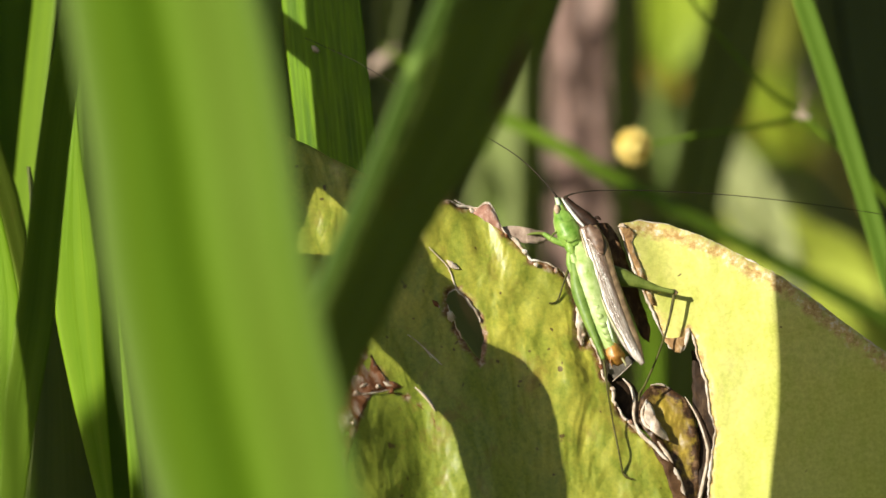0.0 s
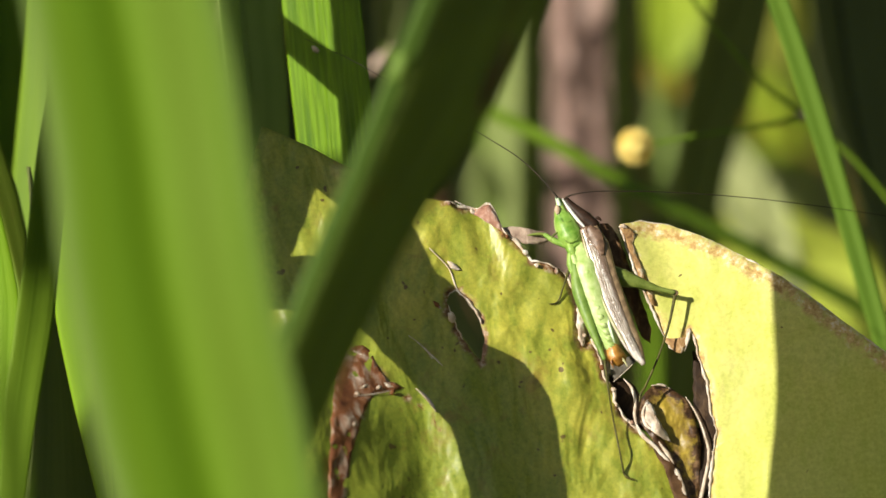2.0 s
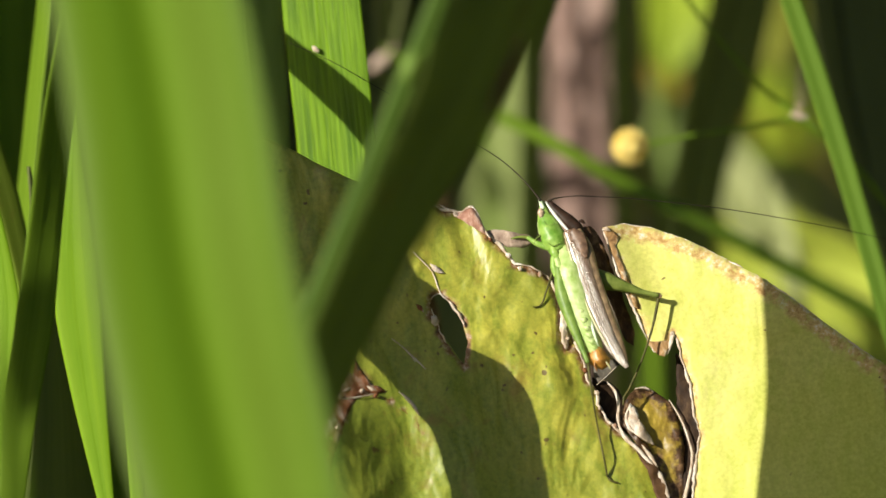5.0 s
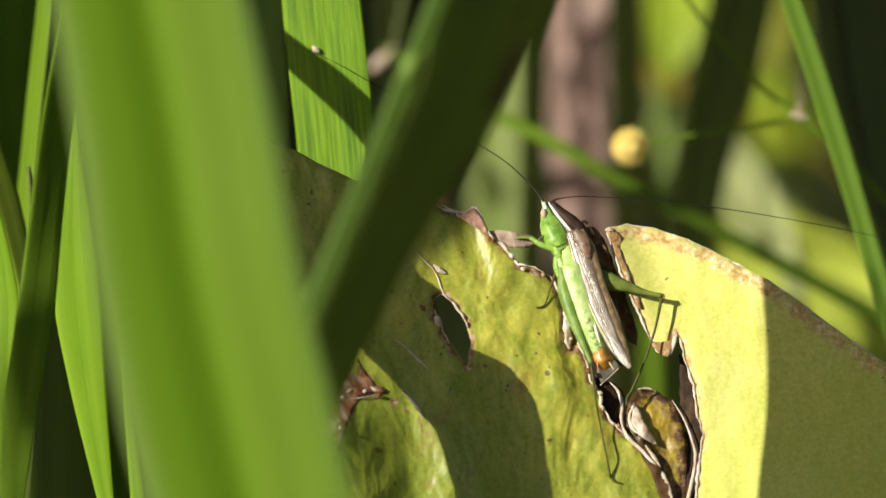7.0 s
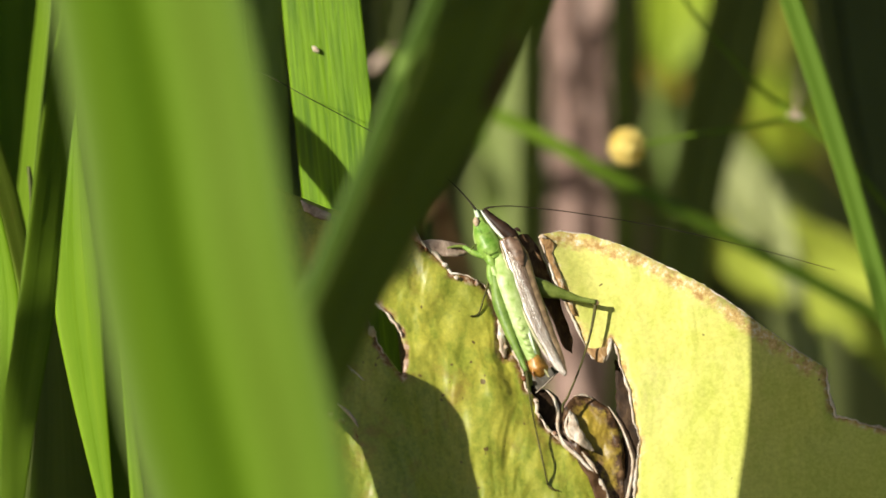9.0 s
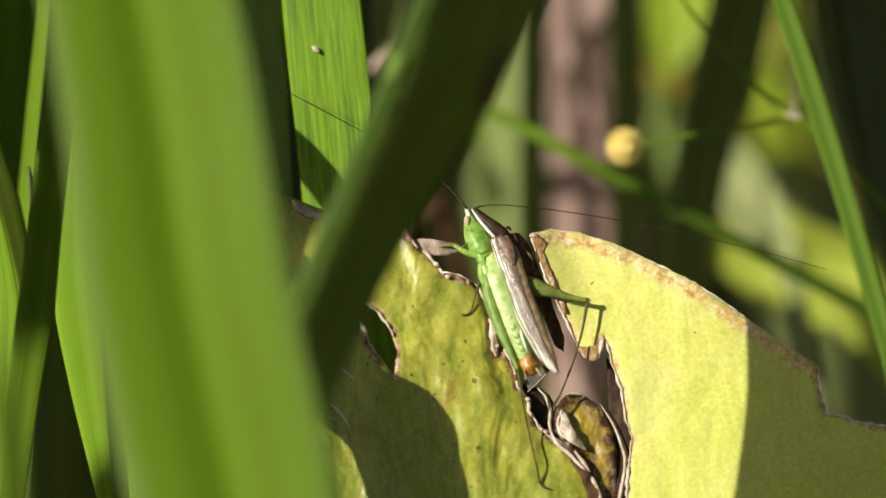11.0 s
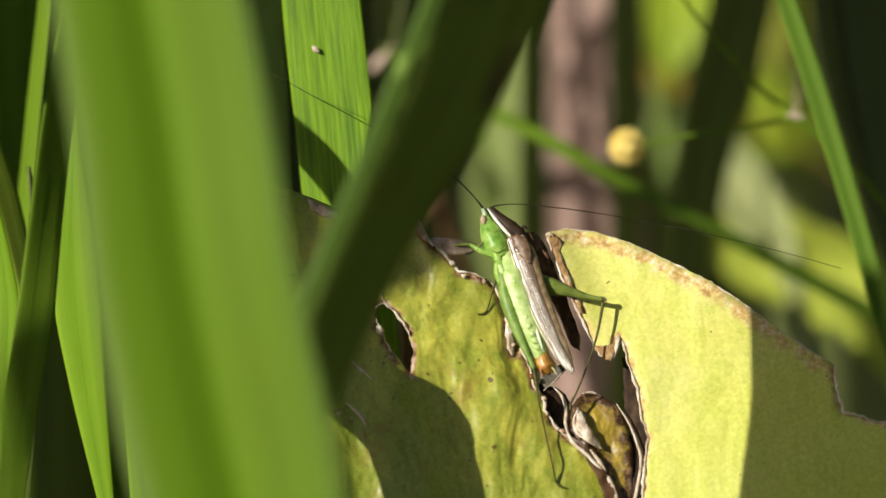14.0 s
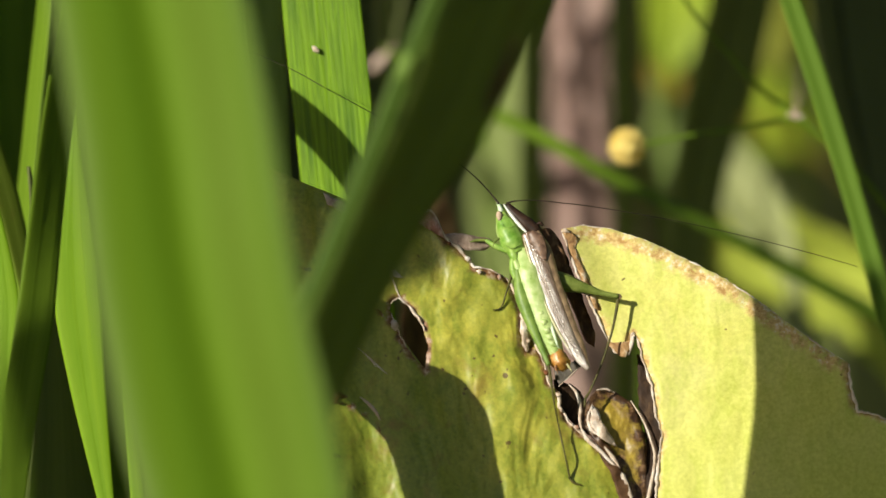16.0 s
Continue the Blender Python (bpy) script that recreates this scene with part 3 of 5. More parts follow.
for line, fat, lift, seed in (
    ([(19.62, -19.19), (20.25, -20.69), (21.62, -21.94), (22.88, -23.31), (24.25, -25.06), (25.12, -27.44), (26, -30.56)], 0.26, 0.5, 9),
    ([(21, -16.94), (20.5, -18.56), (20.88, -19.81), (21.75, -20.44)], 0.22, 0.9, 10),
    ([(25.25, -16.69), (26.38, -18.44), (27.38, -20.88), (27.75, -22.44), (27.38, -25.56), (26.88, -28.06), (26.62, -30.56)], 0.28, 0.6, 11),
    ([(18.38, -14.69), (19.25, -15.56), (19.69, -16.94), (19.56, -18.81), (20, -20.44)], 0.26, 0.6, 12),
    ([(21.5, -15.44), (22.62, -15.31), (23.62, -15.81)], 0.2, 0.6, 13),
    ([(22.25, -21.56), (23.12, -22.81), (23.88, -23.94)], 0.3, 0.9, 14),
):
    part("torn_lip", edge_roll([Vector(p) for p in line], form, fat, seed, lift), M_RIM, curl, "pale dry lip")
flap("pale_fold", [(20.9, -17.1), (21.5, -17.5), (22.0, -19.0), (22.9, -20.3), (23.6, -21.6), (22.6, -21.2), (21.4, -20.3), (20.7, -18.9)],
     lambda x, z: form(x, z) - 0.7, M_RIM, curl, "crumpled white dry fold", 0.5, 0.3)
flap("brown_fold", [(21.7, -20.6), (23.2, -22.2), (24.4, -24.6), (25.4, -27.5), (26.3, -31), (27.6, -36), (26.2, -36), (24.9, -31.5), (24.0, -28), (22.9, -24.6), (21.5, -22)],
     lambda x, z: form(x, z) - 0.3, M_BROWN, curl, "dark brown withered fold", 0.3, 0.4)
flap("brown_flap", [(15.38, 2.44), (16.75, 2.44), (17.75, 1.31), (18.62, -0.94), (19.62, -3.69), (20.62, -6.5), (21.5, -9.3), (21.4, -10.8), (20.4, -10), (19.5, -7.44), (18.38, -4.94), (17.25, -1.81), (16, 0.69)],
     lambda x, z: relief_behind(x, z) + 1.2, M_BROWN, leaf, "dark withered flap of the split", 0.2)
# two near-black flaps stand in for the shaded depth of the split
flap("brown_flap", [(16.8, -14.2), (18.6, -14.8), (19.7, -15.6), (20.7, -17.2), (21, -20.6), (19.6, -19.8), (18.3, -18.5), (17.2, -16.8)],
     lambda x, z: relief_left(x, z) + 1.6, M_HOLLOW, leaf, "withered flap within the split, shade put into its brown", 0.2)
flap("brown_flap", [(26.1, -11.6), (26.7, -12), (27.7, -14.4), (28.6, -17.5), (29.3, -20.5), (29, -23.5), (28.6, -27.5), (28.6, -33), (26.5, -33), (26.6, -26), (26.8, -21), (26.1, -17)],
     lambda x, z: relief_behind(x, z) + 2.2, M_HOLLOW, leaf, "withered flap within the split, shade put into its brown", 0.2)
part("torn_lip", edge_roll([Vector(p) for p in ((25.75, -9.3), (25.5, -10.1), (25.3, -10.9), (25.1, -11.7))], relief_right, 0.24, 64, 0.5), M_RIM, half_right, "white curled edge of the corner")
flap("brown_margin", [(18.05, 2.1), (19.0, 2.0), (19.9, 1.3), (19.5, 0.2), (19.9, -1.1), (20.7, -3.1), (21.5, -4.9), (22.1, -6.7), (21.5, -6.5), (20.2, -3.7), (19.1, -0.56)],
     lambda x, z: relief_right(x, z) - 0.16, M_MARGIN, half_right, "speckled brown withered margin", 0.05, 0.35)
part("torn_lip", edge_roll([Vector(p) for p in ((17.9, 2.0), (18.4, 2.15), (18.9, 1.9))], relief_right, 0.3, 61, 0.4), M_RIM, half_right, "pale curled corner")
flap("shred", [(-1.1, -1.75), (-0.5, -1.95), (0.1, -2.35), (0.6, -2.85), (-0.1, -2.7), (-0.7, -2.45)], lambda x, z: relief_left(x, z) - 0.3, M_RIM, leaf, "", 0.15, 0.3)
flap("shred", [(-0.95, -7.5), (-0.5, -7.4), (-0.15, -8.0), (-0.45, -8.5), (-0.95, -8.2)], lambda x, z: relief_left(x, z) - 0.3, M_RIM, leaf, "", 0.2, 0.3)
part("torn_lip", edge_roll([Vector(p) for p in ((-0.25, 4.85), (0.5, 4.5), (1.3, 4.2), (2.06, 3.85))], relief_left, 0.26, 62, 0.35), M_RIM, half_left, "pale curled torn edge")
part("torn_lip", edge_roll([Vector(p) for p in ((2.1, 3.7), (2.8, 4.3), (3.5, 4.65), (4.1, 3.8), (4.6, 2.7), (5.2, 1.6), (5.7, 0.9))], relief_left, 0.16, 63, 0.6), M_RIM, half_left, "pale edge of the folded flap")
flap("brown_flap", [(5.12, 2.06), (7.25, 1.94), (9.75, 1.44), (10.75, 0.69), (9.12, 0.06), (7, 0.31), (5.75, 0.81)],
     lambda x, z: relief_left(x, z) + 0.3, M_TAN, leaf, "brown dry torn flap", 0.5)
flap("brown_flap", [(1.6, 3.6), (2.4, 4.1), (3.5, 4.65), (4.3, 3.4), (4.9, 2.2), (5.4, 1.3), (4.3, 1.95), (2.7, 2.95)],
     lambda x, z: relief_left(x, z) - 0.4, M_PINK, leaf, "pinkish dry folded flap", 0.3)
flap("brown_flap", [(13.5, -7.19), (14.12, -7.94), (14.25, -9.94), (13.88, -11.19), (13.44, -9.81)],
     lambda x, z: relief_left(x, z) - 0.3, M_RIM, leaf, "pale dry torn flap", 0.2, 0.3)
flap("brown_flap", [(22.75, -10.19), (24.25, -10.31), (25.75, -9.94), (25.38, -10.81), (24.75, -11.94), (24, -11.69), (23.38, -10.94)],
     lambda x, z: relief_right(x, z) - 0.35, M_MARGIN, leaf, "rusty brown dry folded corner", 0.3, 0.35)
flap("brown_flap", [(-8.25, 6.69), (-7, 6.06), (-5.75, 5.56), (-4.75, 5.06), (-5, 4.31), (-6.5, 4.69), (-7.75, 5.44)],
     lambda x, z: relief_left(x, z) - 0.1, M_TAN, leaf, "small tan dry spot on the edge", 0.1, 0.35)
flap("rust_patch", [(-14, -28.69), (-13.62, -19.94), (-13.38, -16.19), (-12.88, -13.06), (-11.75, -11.31), (-10.38, -10.94), (-9.38, -11.69), (-8.75, -13.06), (-7.62, -14.81), (-5.62, -15.69), (-7.5, -16.06), (-9, -16.19), (-9.62, -17.19), (-10.38, -19), (-10.88, -20.88), (-11.38, -22.44), (-11.75, -24.94), (-12.12, -28.69)],
     lambda x, z: relief_left(x, z) - 0.07, M_RUST, leaf, "rusty withered patch with pale flecks", 0.1, 0.4)


def scrap(at, size, turn, relief, material, seed):
    """A small dry shred that sticks up from a torn edge."""
    rnd = random.Random(seed)
    pts = [(at[0] + size * rnd.uniform(0.5, 1.1) * math.cos(turn + a) * (1.7 if k % 3 == 0 else 0.8), at[1] + size * rnd.uniform(0.5, 1.1) * math.sin(turn + a))
           for k, a in enumerate((0, 0.9, 1.9, 3.0, 4.2, 5.3))]
    flap("shred", pts, lambda x, z: relief(x, z) - 0.35 - 0.5 * math.hypot(x - at[0], z - at[1]), material, leaf, "", 0.15, 0.3)


for i, (q, size, turn) in enumerate([(p, w, t) for p, w, t in zip(
        ((-8.5, -15.56), (-7, -16.06), (-10.75, -16.19), (-11.12, -19.44), (-0.88, 4.69), (1.75, 3.81), (3.88, 2.81), (5.5, 1.06), (7.56, -0.69), (8.81, -2.19), (11, -2.81), (13.5, -6.69), (14.12, -9.94), (16, -13.38), (17.25, -15.81), (17.62, -17.56), (19.25, -19.44), (20.88, -20.94), (22.75, -22.81), (24.5, -25.31)),
        (0.35, 0.4, 0.3, 0.3, 0.4, 0.5, 0.5, 0.45, 0.5, 0.4, 0.4, 0.4, 0.45, 0.4, 0.4, 0.3, 0.3, 0.3, 0.3, 0.35),
        (0.3, 1.0, 0.2, 2.0, -0.6, -0.4, -0.8, -0.7, -0.8, -0.2, -0.5, -1.2, -1.5, -1.0, -0.8, -1.2, -0.8, -0.8, -0.9, -1.1))]):
    scrap(q, size * 0.72, turn, relief_left, (M_RIM, M_RUST, M_RIM)[i % 3], 40 + i)
part("torn_lip", edge_roll([Vector(p) for p in ((-5.25, -9.94), (-4.25, -10.69), (-3.38, -11.56), (-2.62, -12.44))], relief_left, 0.1, 21, 0.15), M_RIM, half_left, "pale scratch")
part("torn_lip", edge_roll([Vector(p) for p in ((-3.06, -0.25), (-2, -1.31), (-0.88, -2.56), (-0.12, -4.44), (0.38, -5.56))], relief_left, 0.16, 22, 0.3), M_RIM, half_left, "pale dry torn edge")
part("torn_lip", edge_roll([Vector(p) for p in ((-2.62, -6.19), (-2.12, -6.5), (-1.75, -6.94))], relief_left, 0.35, 23, 0.3), M_RUST, half_left, "brown crumb of leaf")
for line, fat, seed in (([(-11.25, -11.56), (-10.25, -12.06), (-9.38, -12.44)], 0.2, 31), ([(-11.75, -12.44), (-10.88, -12.81)], 0.16, 32), ([(-8.25, -14.94), (-7.5, -15.44), (-6.75, -15.56)], 0.3, 33),
                        ([(-10.75, -15.81), (-10.12, -15.44), (-9.75, -15.19)], 0.2, 34), ([(-11.62, -16.56), (-9, -16.31), (-6.5, -15.81)], 0.12, 35), ([(-11.12, -16.94), (-10.62, -17.56)], 0.26, 36), ([(-11.5, -18.81), (-11, -18.56)], 0.24, 37),
                        ([(-4.5, -15.69), (-3.38, -16.56), (-2.62, -17.56), (-2.25, -18.31)], 0.16, 38), ([(-4.12, -10.69), (-2.75, -12.06), (-1.5, -13.19)], 0.09, 39)):
    part("dry_fleck", edge_roll([Vector(p) for p in line], relief_left, fat, seed, 0.25), M_RIM, half_left, "pale dry fleck")
def vein(line, relief, radius, material, parent):
    pts = curve_points([(x, 0, z) for x, z in line], 30)
    pts = [(p[0], relief(p[0], p[2]) + radius * 0.72, p[2]) for p in pts]
    part("vein", tube(pts, [radius, radius, radius * 0.9, radius * 0.6, radius * 0.3], 60, 6), material, parent)


for line, fat in (([(22, -44), (14, -31), (7, -20), (0, -9.5), (-6, -2), (-12, 4)], 0.3), ([(20, -42), (9, -29), (-1, -17.5), (-11, -9), (-20, -3)], 0.3),
                  ([(23, -42), (18.5, -29), (14.5, -19), (10.5, -10), (6, -3.5)], 0.24), ([(24.5, -40), (21.5, -30), (18.5, -23), (16.2, -18)], 0.2),
                  ([(14.5, -19), (11.5, -15), (7.5, -12.5)], 0.14), ([(10.5, -10), (8, -7.5), (4, -6.5)], 0.14), ([(16.4, -24), (13.8, -22), (11, -21)], 0.14), ([(7, -20), (3.5, -18.5), (-1, -17)], 0.15)):
    vein(line, relief_left, fat, M_LEFT, half_left)
for line, fat in (([(34, -52), (31.5, -38), (30, -26), (28.8, -16), (26.6, -6), (23.4, 0.6)], 0.2), ([(37, -52), (36, -38), (35, -26), (33.6, -14), (31, -4)], 0.22),
                  ([(40, -52), (40.5, -38), (40.6, -26), (39.6, -15), (37.2, -6.5)], 0.22), ([(43, -51), (46, -38), (47.3, -27), (47, -17)], 0.2), ([(46, -50), (52, -38), (54.5, -28), (55.5, -22)], 0.2)):
    vein(line, relief_right, fat, M_RIGHT, half_right)
flap("brown_flap", [(16.9, -12.9), (17.9, -12.5), (19.3, -12.2), (19.9, -12.7), (19.2, -13.5), (18.3, -14.3), (17.5, -14.9), (17.0, -14.2)],
     lambda x, z: relief_left(x, z) + 0.9, K_GREYHUSK, leaf, "greyish translucent shred in the split", 0.1, 0.35)
part("torn_lip", edge_roll([Vector(p) for p in ((17.3, -15.0), (18.0, -14.4), (18.8, -13.7), (19.6, -12.9))], relief_left, 0.07, 51, -0.6), M_RIM, half_left, "pale dry rib")
part("torn_lip", edge_roll(R1[2:], relief_right, 0.1, 52, 0.05), M_RIM, half_right, "pale dry rim")
part("petiole", tube([(27.2, -13, -39.42), (27.68, -18, -52.72), (24.06, -28, -112.93), (18.13, -20, -248.61), (16.62, 0, -447.44)], [1.2, 2.0, 2.4, 2.8, 3.2], 40, 10), M_STALK, leaf, "green leaf stalk")


# ---- the bush cricket ----
def body_y(z):
    return 0.30 * z - 2.6


def K(points, off=0.0):
    """Points on the insect's body plane, raised off it towards the viewer."""
    return [(p[0], body_y(p[1]) - off - (p[2] if len(p) > 2 else 0), p[1]) for p in points]


cricket = thing("bush_cricket", (15.9, -6, -12.36), "small green bush cricket with brown wings on a yellow leaf", "insect")
abdomen_path = K([(13.62, 0.06), (14.25, -2.44), (15.12, -5.56), (16.12, -8.69), (17, -11.06), (17.38, -12.06)], 0.2)
abdomen = part("abdomen", tube(abdomen_path, [1.0, 1.7, 1.7, 1.4, 0.95, 0.6], 40, 18, 0.95, 0.05), K_BELLY, cricket, "bright green abdomen")
ring_at = curve_points(abdomen_path, 16)
for i in range(4, 15):
    q, w = ring_at[i], np.interp(i / 16, [0, 0.2, 0.6, 0.8, 1], [1.0, 1.7, 1.5, 1.1, 0.6])
    part("segment", tube([(q[0] - 0.6, q[1] - w * 0.76, q[2] + 0.5), (q[0] - 0.05, q[1] - w * 0.86, q[2] + 0.2), (q[0] + 0.4, q[1] - w * 0.8, q[2])],
                         [0.1, 0.3 * w / 1.5 + 0.06, 0.14], 10, 12, 0.5, 0.2), K_BELLY, abdomen)
    part("segment", tube([(q[0] + 0.3 * w, q[1] - w * 0.86, q[2] + 0.1), (q[0] + 0.46 * w, q[1] - w * 0.8, q[2] - 0.1), (q[0] + 0.6 * w, q[1] - w * 0.7, q[2] - 0.3)],
                         [0.03, 0.09, 0.04], 6, 8, 0.4, 0.4), K_PALE, abdomen, "pale spot")
part("tail_tip", tube(K([(16.88, -10.69), (17.25, -11.69), (17.75, -12.56), (18.12, -13.06)], 0.15), [0.8, 1.0, 1.0, 0.5], 14, 14, 1.0, 0.35), K_TAIL, cricket, "orange-brown tail end")
part("cercus", tube(K([(17.25, -11.94), (17, -12.81), (17.25, -13.44)], 0.9), [0.14, 0.13, 0.04], 10, 8), K_TAIL, cricket, "short orange tail feeler")
part("cercus", tube(K([(17.88, -12.06), (18.5, -12.81), (18.75, -13.31)], 0.7), [0.12, 0.1, 0.04], 10, 8), K_EDGE, cricket, "short pale tail feeler")
part("pronotum", tube(K([(11.62, 3.31), (12.06, 2.25), (12.62, 0.94), (13.19, -0.31)], 0.3), [0.9, 1.2, 1.4, 1.05], 20, 18, 0.9, 0.14), K_GREEN, cricket, "green collar shield")
head = part("head", tube(K([(11.31, 5.19), (11.38, 4.56), (11.5, 3.56), (11.88, 2.44)], 0.3), [0.2, 0.44, 0.8, 1.0], 18, 16, 0.9, 0.1), K_GREEN, cricket, "pointed green head")
part("face", tube(K([(11.2, 3.81), (11.15, 2.69), (11.4, 1.56), (11.9, 0.56)], 0.2), [0.26, 0.42, 0.46, 0.3], 12, 12, 1.0, 0.15), K_BELLY, head)
part("eye", tube(K([(11.06, 4.38), (11.12, 3.94), (11.19, 3.44)], 0.95), [0.2, 0.4, 0.2], 8, 12), K_EYE, head, "pinkish eye")
part("snout", tube(K([(10.94, 5.56), (11.12, 5.06), (11.38, 4.31)], 0.6), [0.1, 0.24, 0.3], 8, 8), K_PALE, head, "pale pointed brow")
part("white_line", tube(K([(11.62, 5.19), (12.44, 4), (13.31, 2.88), (14.12, 2)], 1.05), [0.08, 0.18, 0.2, 0.12], 18, 8, 0.7, 0.15), K_WHITE, cricket, "white line along the collar")
part("back_stripe", tube(K([(11.94, 5.19), (12.88, 4.12), (14.12, 3), (15.12, 2.12), (15.5, 1.56)], 0.7), [0.3, 0.6, 0.78, 0.75, 0.4], 18, 12, 0.8, 0.15), K_BROWN, cricket, "dark brown stripe on the back")
wing = part("tegmen", tube(K([(14, 1.94), (14.94, 0.06), (16.12, -3.69), (17.62, -7.75), (19.44, -11.5), (20.56, -13.06)], 1.25), [0.5, 1.08, 1.1, 0.96, 0.62, 0.25], 70, 24, 0.45, 0.05), K_WING, cricket, "brown glossy folded wing")
part("wing_edge", tube(K([(13.7, 1.5), (14.35, -0.7), (15.45, -4.31), (16.95, -8.06), (18.5, -10.8)], 1.6), [0.04, 0.1, 0.12, 0.12, 0.05], 40, 8, 0.7, 0.2), K_EDGE, wing, "cream front edge of the wing")
for k in range(4):
    a = [(14.5, 0.69), (16, -3.69), (17.62, -7.94), (19.5, -11.69)]
    part("vein", tube(K([(x + 0.32 * (k - 0.5) * (1 - 0.2 * i), z + 0.12 * k) for i, (x, z) in enumerate(a)], 1.78 - 0.06 * abs(k - 1)), [0.03, 0.045, 0.04, 0.02], 40, 6, 0.8, 0.3), K_FAR, wing)
part("tegmen", tube(K([(15.15, 2.06), (16.0, 0.06), (17.1, -3.69), (18.5, -7.56), (20.0, -11.19), (20.58, -12.94)], 1.05), [0.4, 0.75, 0.75, 0.64, 0.42, 0.18], 50, 14, 0.6, 0.08), K_FAR, cricket, "tan far wing")
part("wing_base", tube(K([(14.5, 2.06), (15.12, 1.19), (15.69, 0.06), (16.06, -1.06)], 1.72), [0.4, 0.8, 0.65, 0.2], 18, 12, 0.35, 0.3), K_BASE, wing, "brown wing base")
part("flank_line", tube(K([(14.75, -0.9), (15.6, -4.2), (16.5, -7.8), (17.25, -10.4)], 1.4), [0.06, 0.16, 0.2, 0.08], 40, 8, 0.5, 0.6), K_PALE, abdomen, "pale broken line along the flank")
part("crease", tube(K([(11.38, 3.06), (11.88, 2.56), (12.5, 2.69), (13, 3.06)], 1.38), [0.02, 0.05, 0.05, 0.02], 14, 6, 0.5), K_THIGH, cricket, "dark green crease behind the head")
part("crease", tube(K([(11.75, 0.69), (12.38, 0.31), (13.12, 0.56), (13.62, 1.31)], 1.55), [0.02, 0.06, 0.06, 0.02], 14, 6, 0.5), K_THIGH, cricket, "dark green crease behind the collar")
part("thorax_lobe", tube(K([(12.38, 0.31), (12.62, -0.44), (13, -1.31)], 0.9), [0.3, 0.52, 0.3], 10, 12, 0.8, 0.1), K_GREEN, cricket)
part("thorax_lobe", tube(K([(12.75, -1.06), (13.12, -1.81), (13.5, -2.81)], 1.1), [0.3, 0.5, 0.3], 10, 12, 0.8, 0.1), K_BELLY, cricket)
part("mouth_feeler", tube(K([(11.12, 1.44), (10.62, 1.06), (10.38, 0.56)], 0.6), [0.12, 0.1, 0.05], 8, 8), K_LEG, head, "short green mouth feeler")
part("wing_hinge", tube(K([(15.2, 2.9), (15.6, 3.05), (15.95, 2.75)], 0.9), [0.1, 0.2, 0.1], 8, 8), K_BROWN, wing, "small dark knob at the wing base")
part("wing_spot", tube(K([(14.94, 0.94), (15.38, 0.31), (15.69, -0.5)], 1.72), [0.15, 0.42, 0.15], 10, 10, 0.35, 0.3), K_BROWN, wing, "dark brown patch at the wing base")


def leg(name, points, radii, material, label="", flat=0.8):
    return part(name, tube(points, radii, 26, 8, flat), material, cricket, label)


def on_leaf(p, up=0.3, right=False):
    return (p[0], (relief_right if right else relief_left)(p[0], p[1]) - up, p[1])


leg("hind_femur", K([(13, -1.69), (13.5, -4.94), (14.62, -8.38), (15.75, -11.31), (16.25, -12.56)], 1.0), [0.45, 0.85, 0.62, 0.3, 0.25], K_THIGH, "green hind thigh")
leg("hind_tibia", [K([(16.25, -12.56)], 1.0)[0], K([(16.62, -15.56)], 1.0)[0], *[on_leaf(p, 1.2) for p in ((17.38, -19.94), (17.88, -22.44),)], on_leaf((18.38, -25.06))], [0.17, 0.12, 0.1, 0.1, 0.12], K_SHIN, "thin spiny shin")
leg("hind_foot", [on_leaf(p) for p in ((18.25, -24.81), (18.75, -25.44), (19.62, -25.75),)], [0.12, 0.16, 0.08], K_SHIN)
leg("hind_femur", K([(16.4, -2.8), (18.4, -3.6), (20.2, -4.15), (22.4, -4.82), (24.12, -5.19)], -0.3), [0.9, 1.0, 0.62, 0.3, 0.26], K_LEG, "green far hind thigh")
leg("hind_tibia", [K([(24.12, -5.19)], -0.5)[0], K([(23.38, -8.69)], -0.5)[0], K([(22.12, -12.44)], -0.6)[0], K([(20.62, -15.81)], -1.2)[0]], [0.2, 0.13, 0.11, 0.12], K_SHIN, "thin shin")
leg("hind_foot", K([(20.75, -15.56), (20.25, -16.31), (20.12, -17.19)], -1.0), [0.12, 0.15, 0.08], K_SHIN)
leg("middle_leg", [*K([(12.88, -1.31), (12.38, -2.69)], 0.6), on_leaf((11.75, -4.56), 0.8), on_leaf((10.88, -6.38)), on_leaf((10.25, -6.44))], [0.3, 0.18, 0.09, 0.1, 0.07], K_SHIN, "thin olive middle leg")
leg("knee", K([(23.75, -5), (24.12, -5.19), (24.38, -5.38)], -0.4), [0.2, 0.32, 0.2], K_FAR, "brown knee")
leg("middle_femur", K([(12.56, -0.88), (12.62, -2.12), (12.88, -3.19)], 0.9), [0.4, 0.5, 0.3], K_GREEN)
leg("front_femur", K([(12, 0.06), (10.69, 0.56), (9.62, 1.25)], 0.4), [0.4, 0.34, 0.22], K_GREEN, "green front thigh")
leg("front_tibia", [*K([(9.62, 1.25), (8.62, 1.25)], 0.3), on_leaf((7.75, 1.06), 0.2), on_leaf((6.5, 1.06), 0.1)], [0.2, 0.16, 0.11, 0.08], K_LEG, "thin front shin")
part("antenna", tube([(11.1, -2.6, 5.24), (10.35, -2.2, 6.24), (7.25, 0, 9.38), (3.01, 2, 12.15), (-4.02, 4, 16.25), (-8.1, 5, 18.53), (-11.25, 6, 20.37), (-16.93, 7, 22.97)], [0.14, 0.08, 0.055, 0.05, 0.045, 0.04, 0.04, 0.03], 60, 6), K_FEELER, cricket, "very long thin feeler")
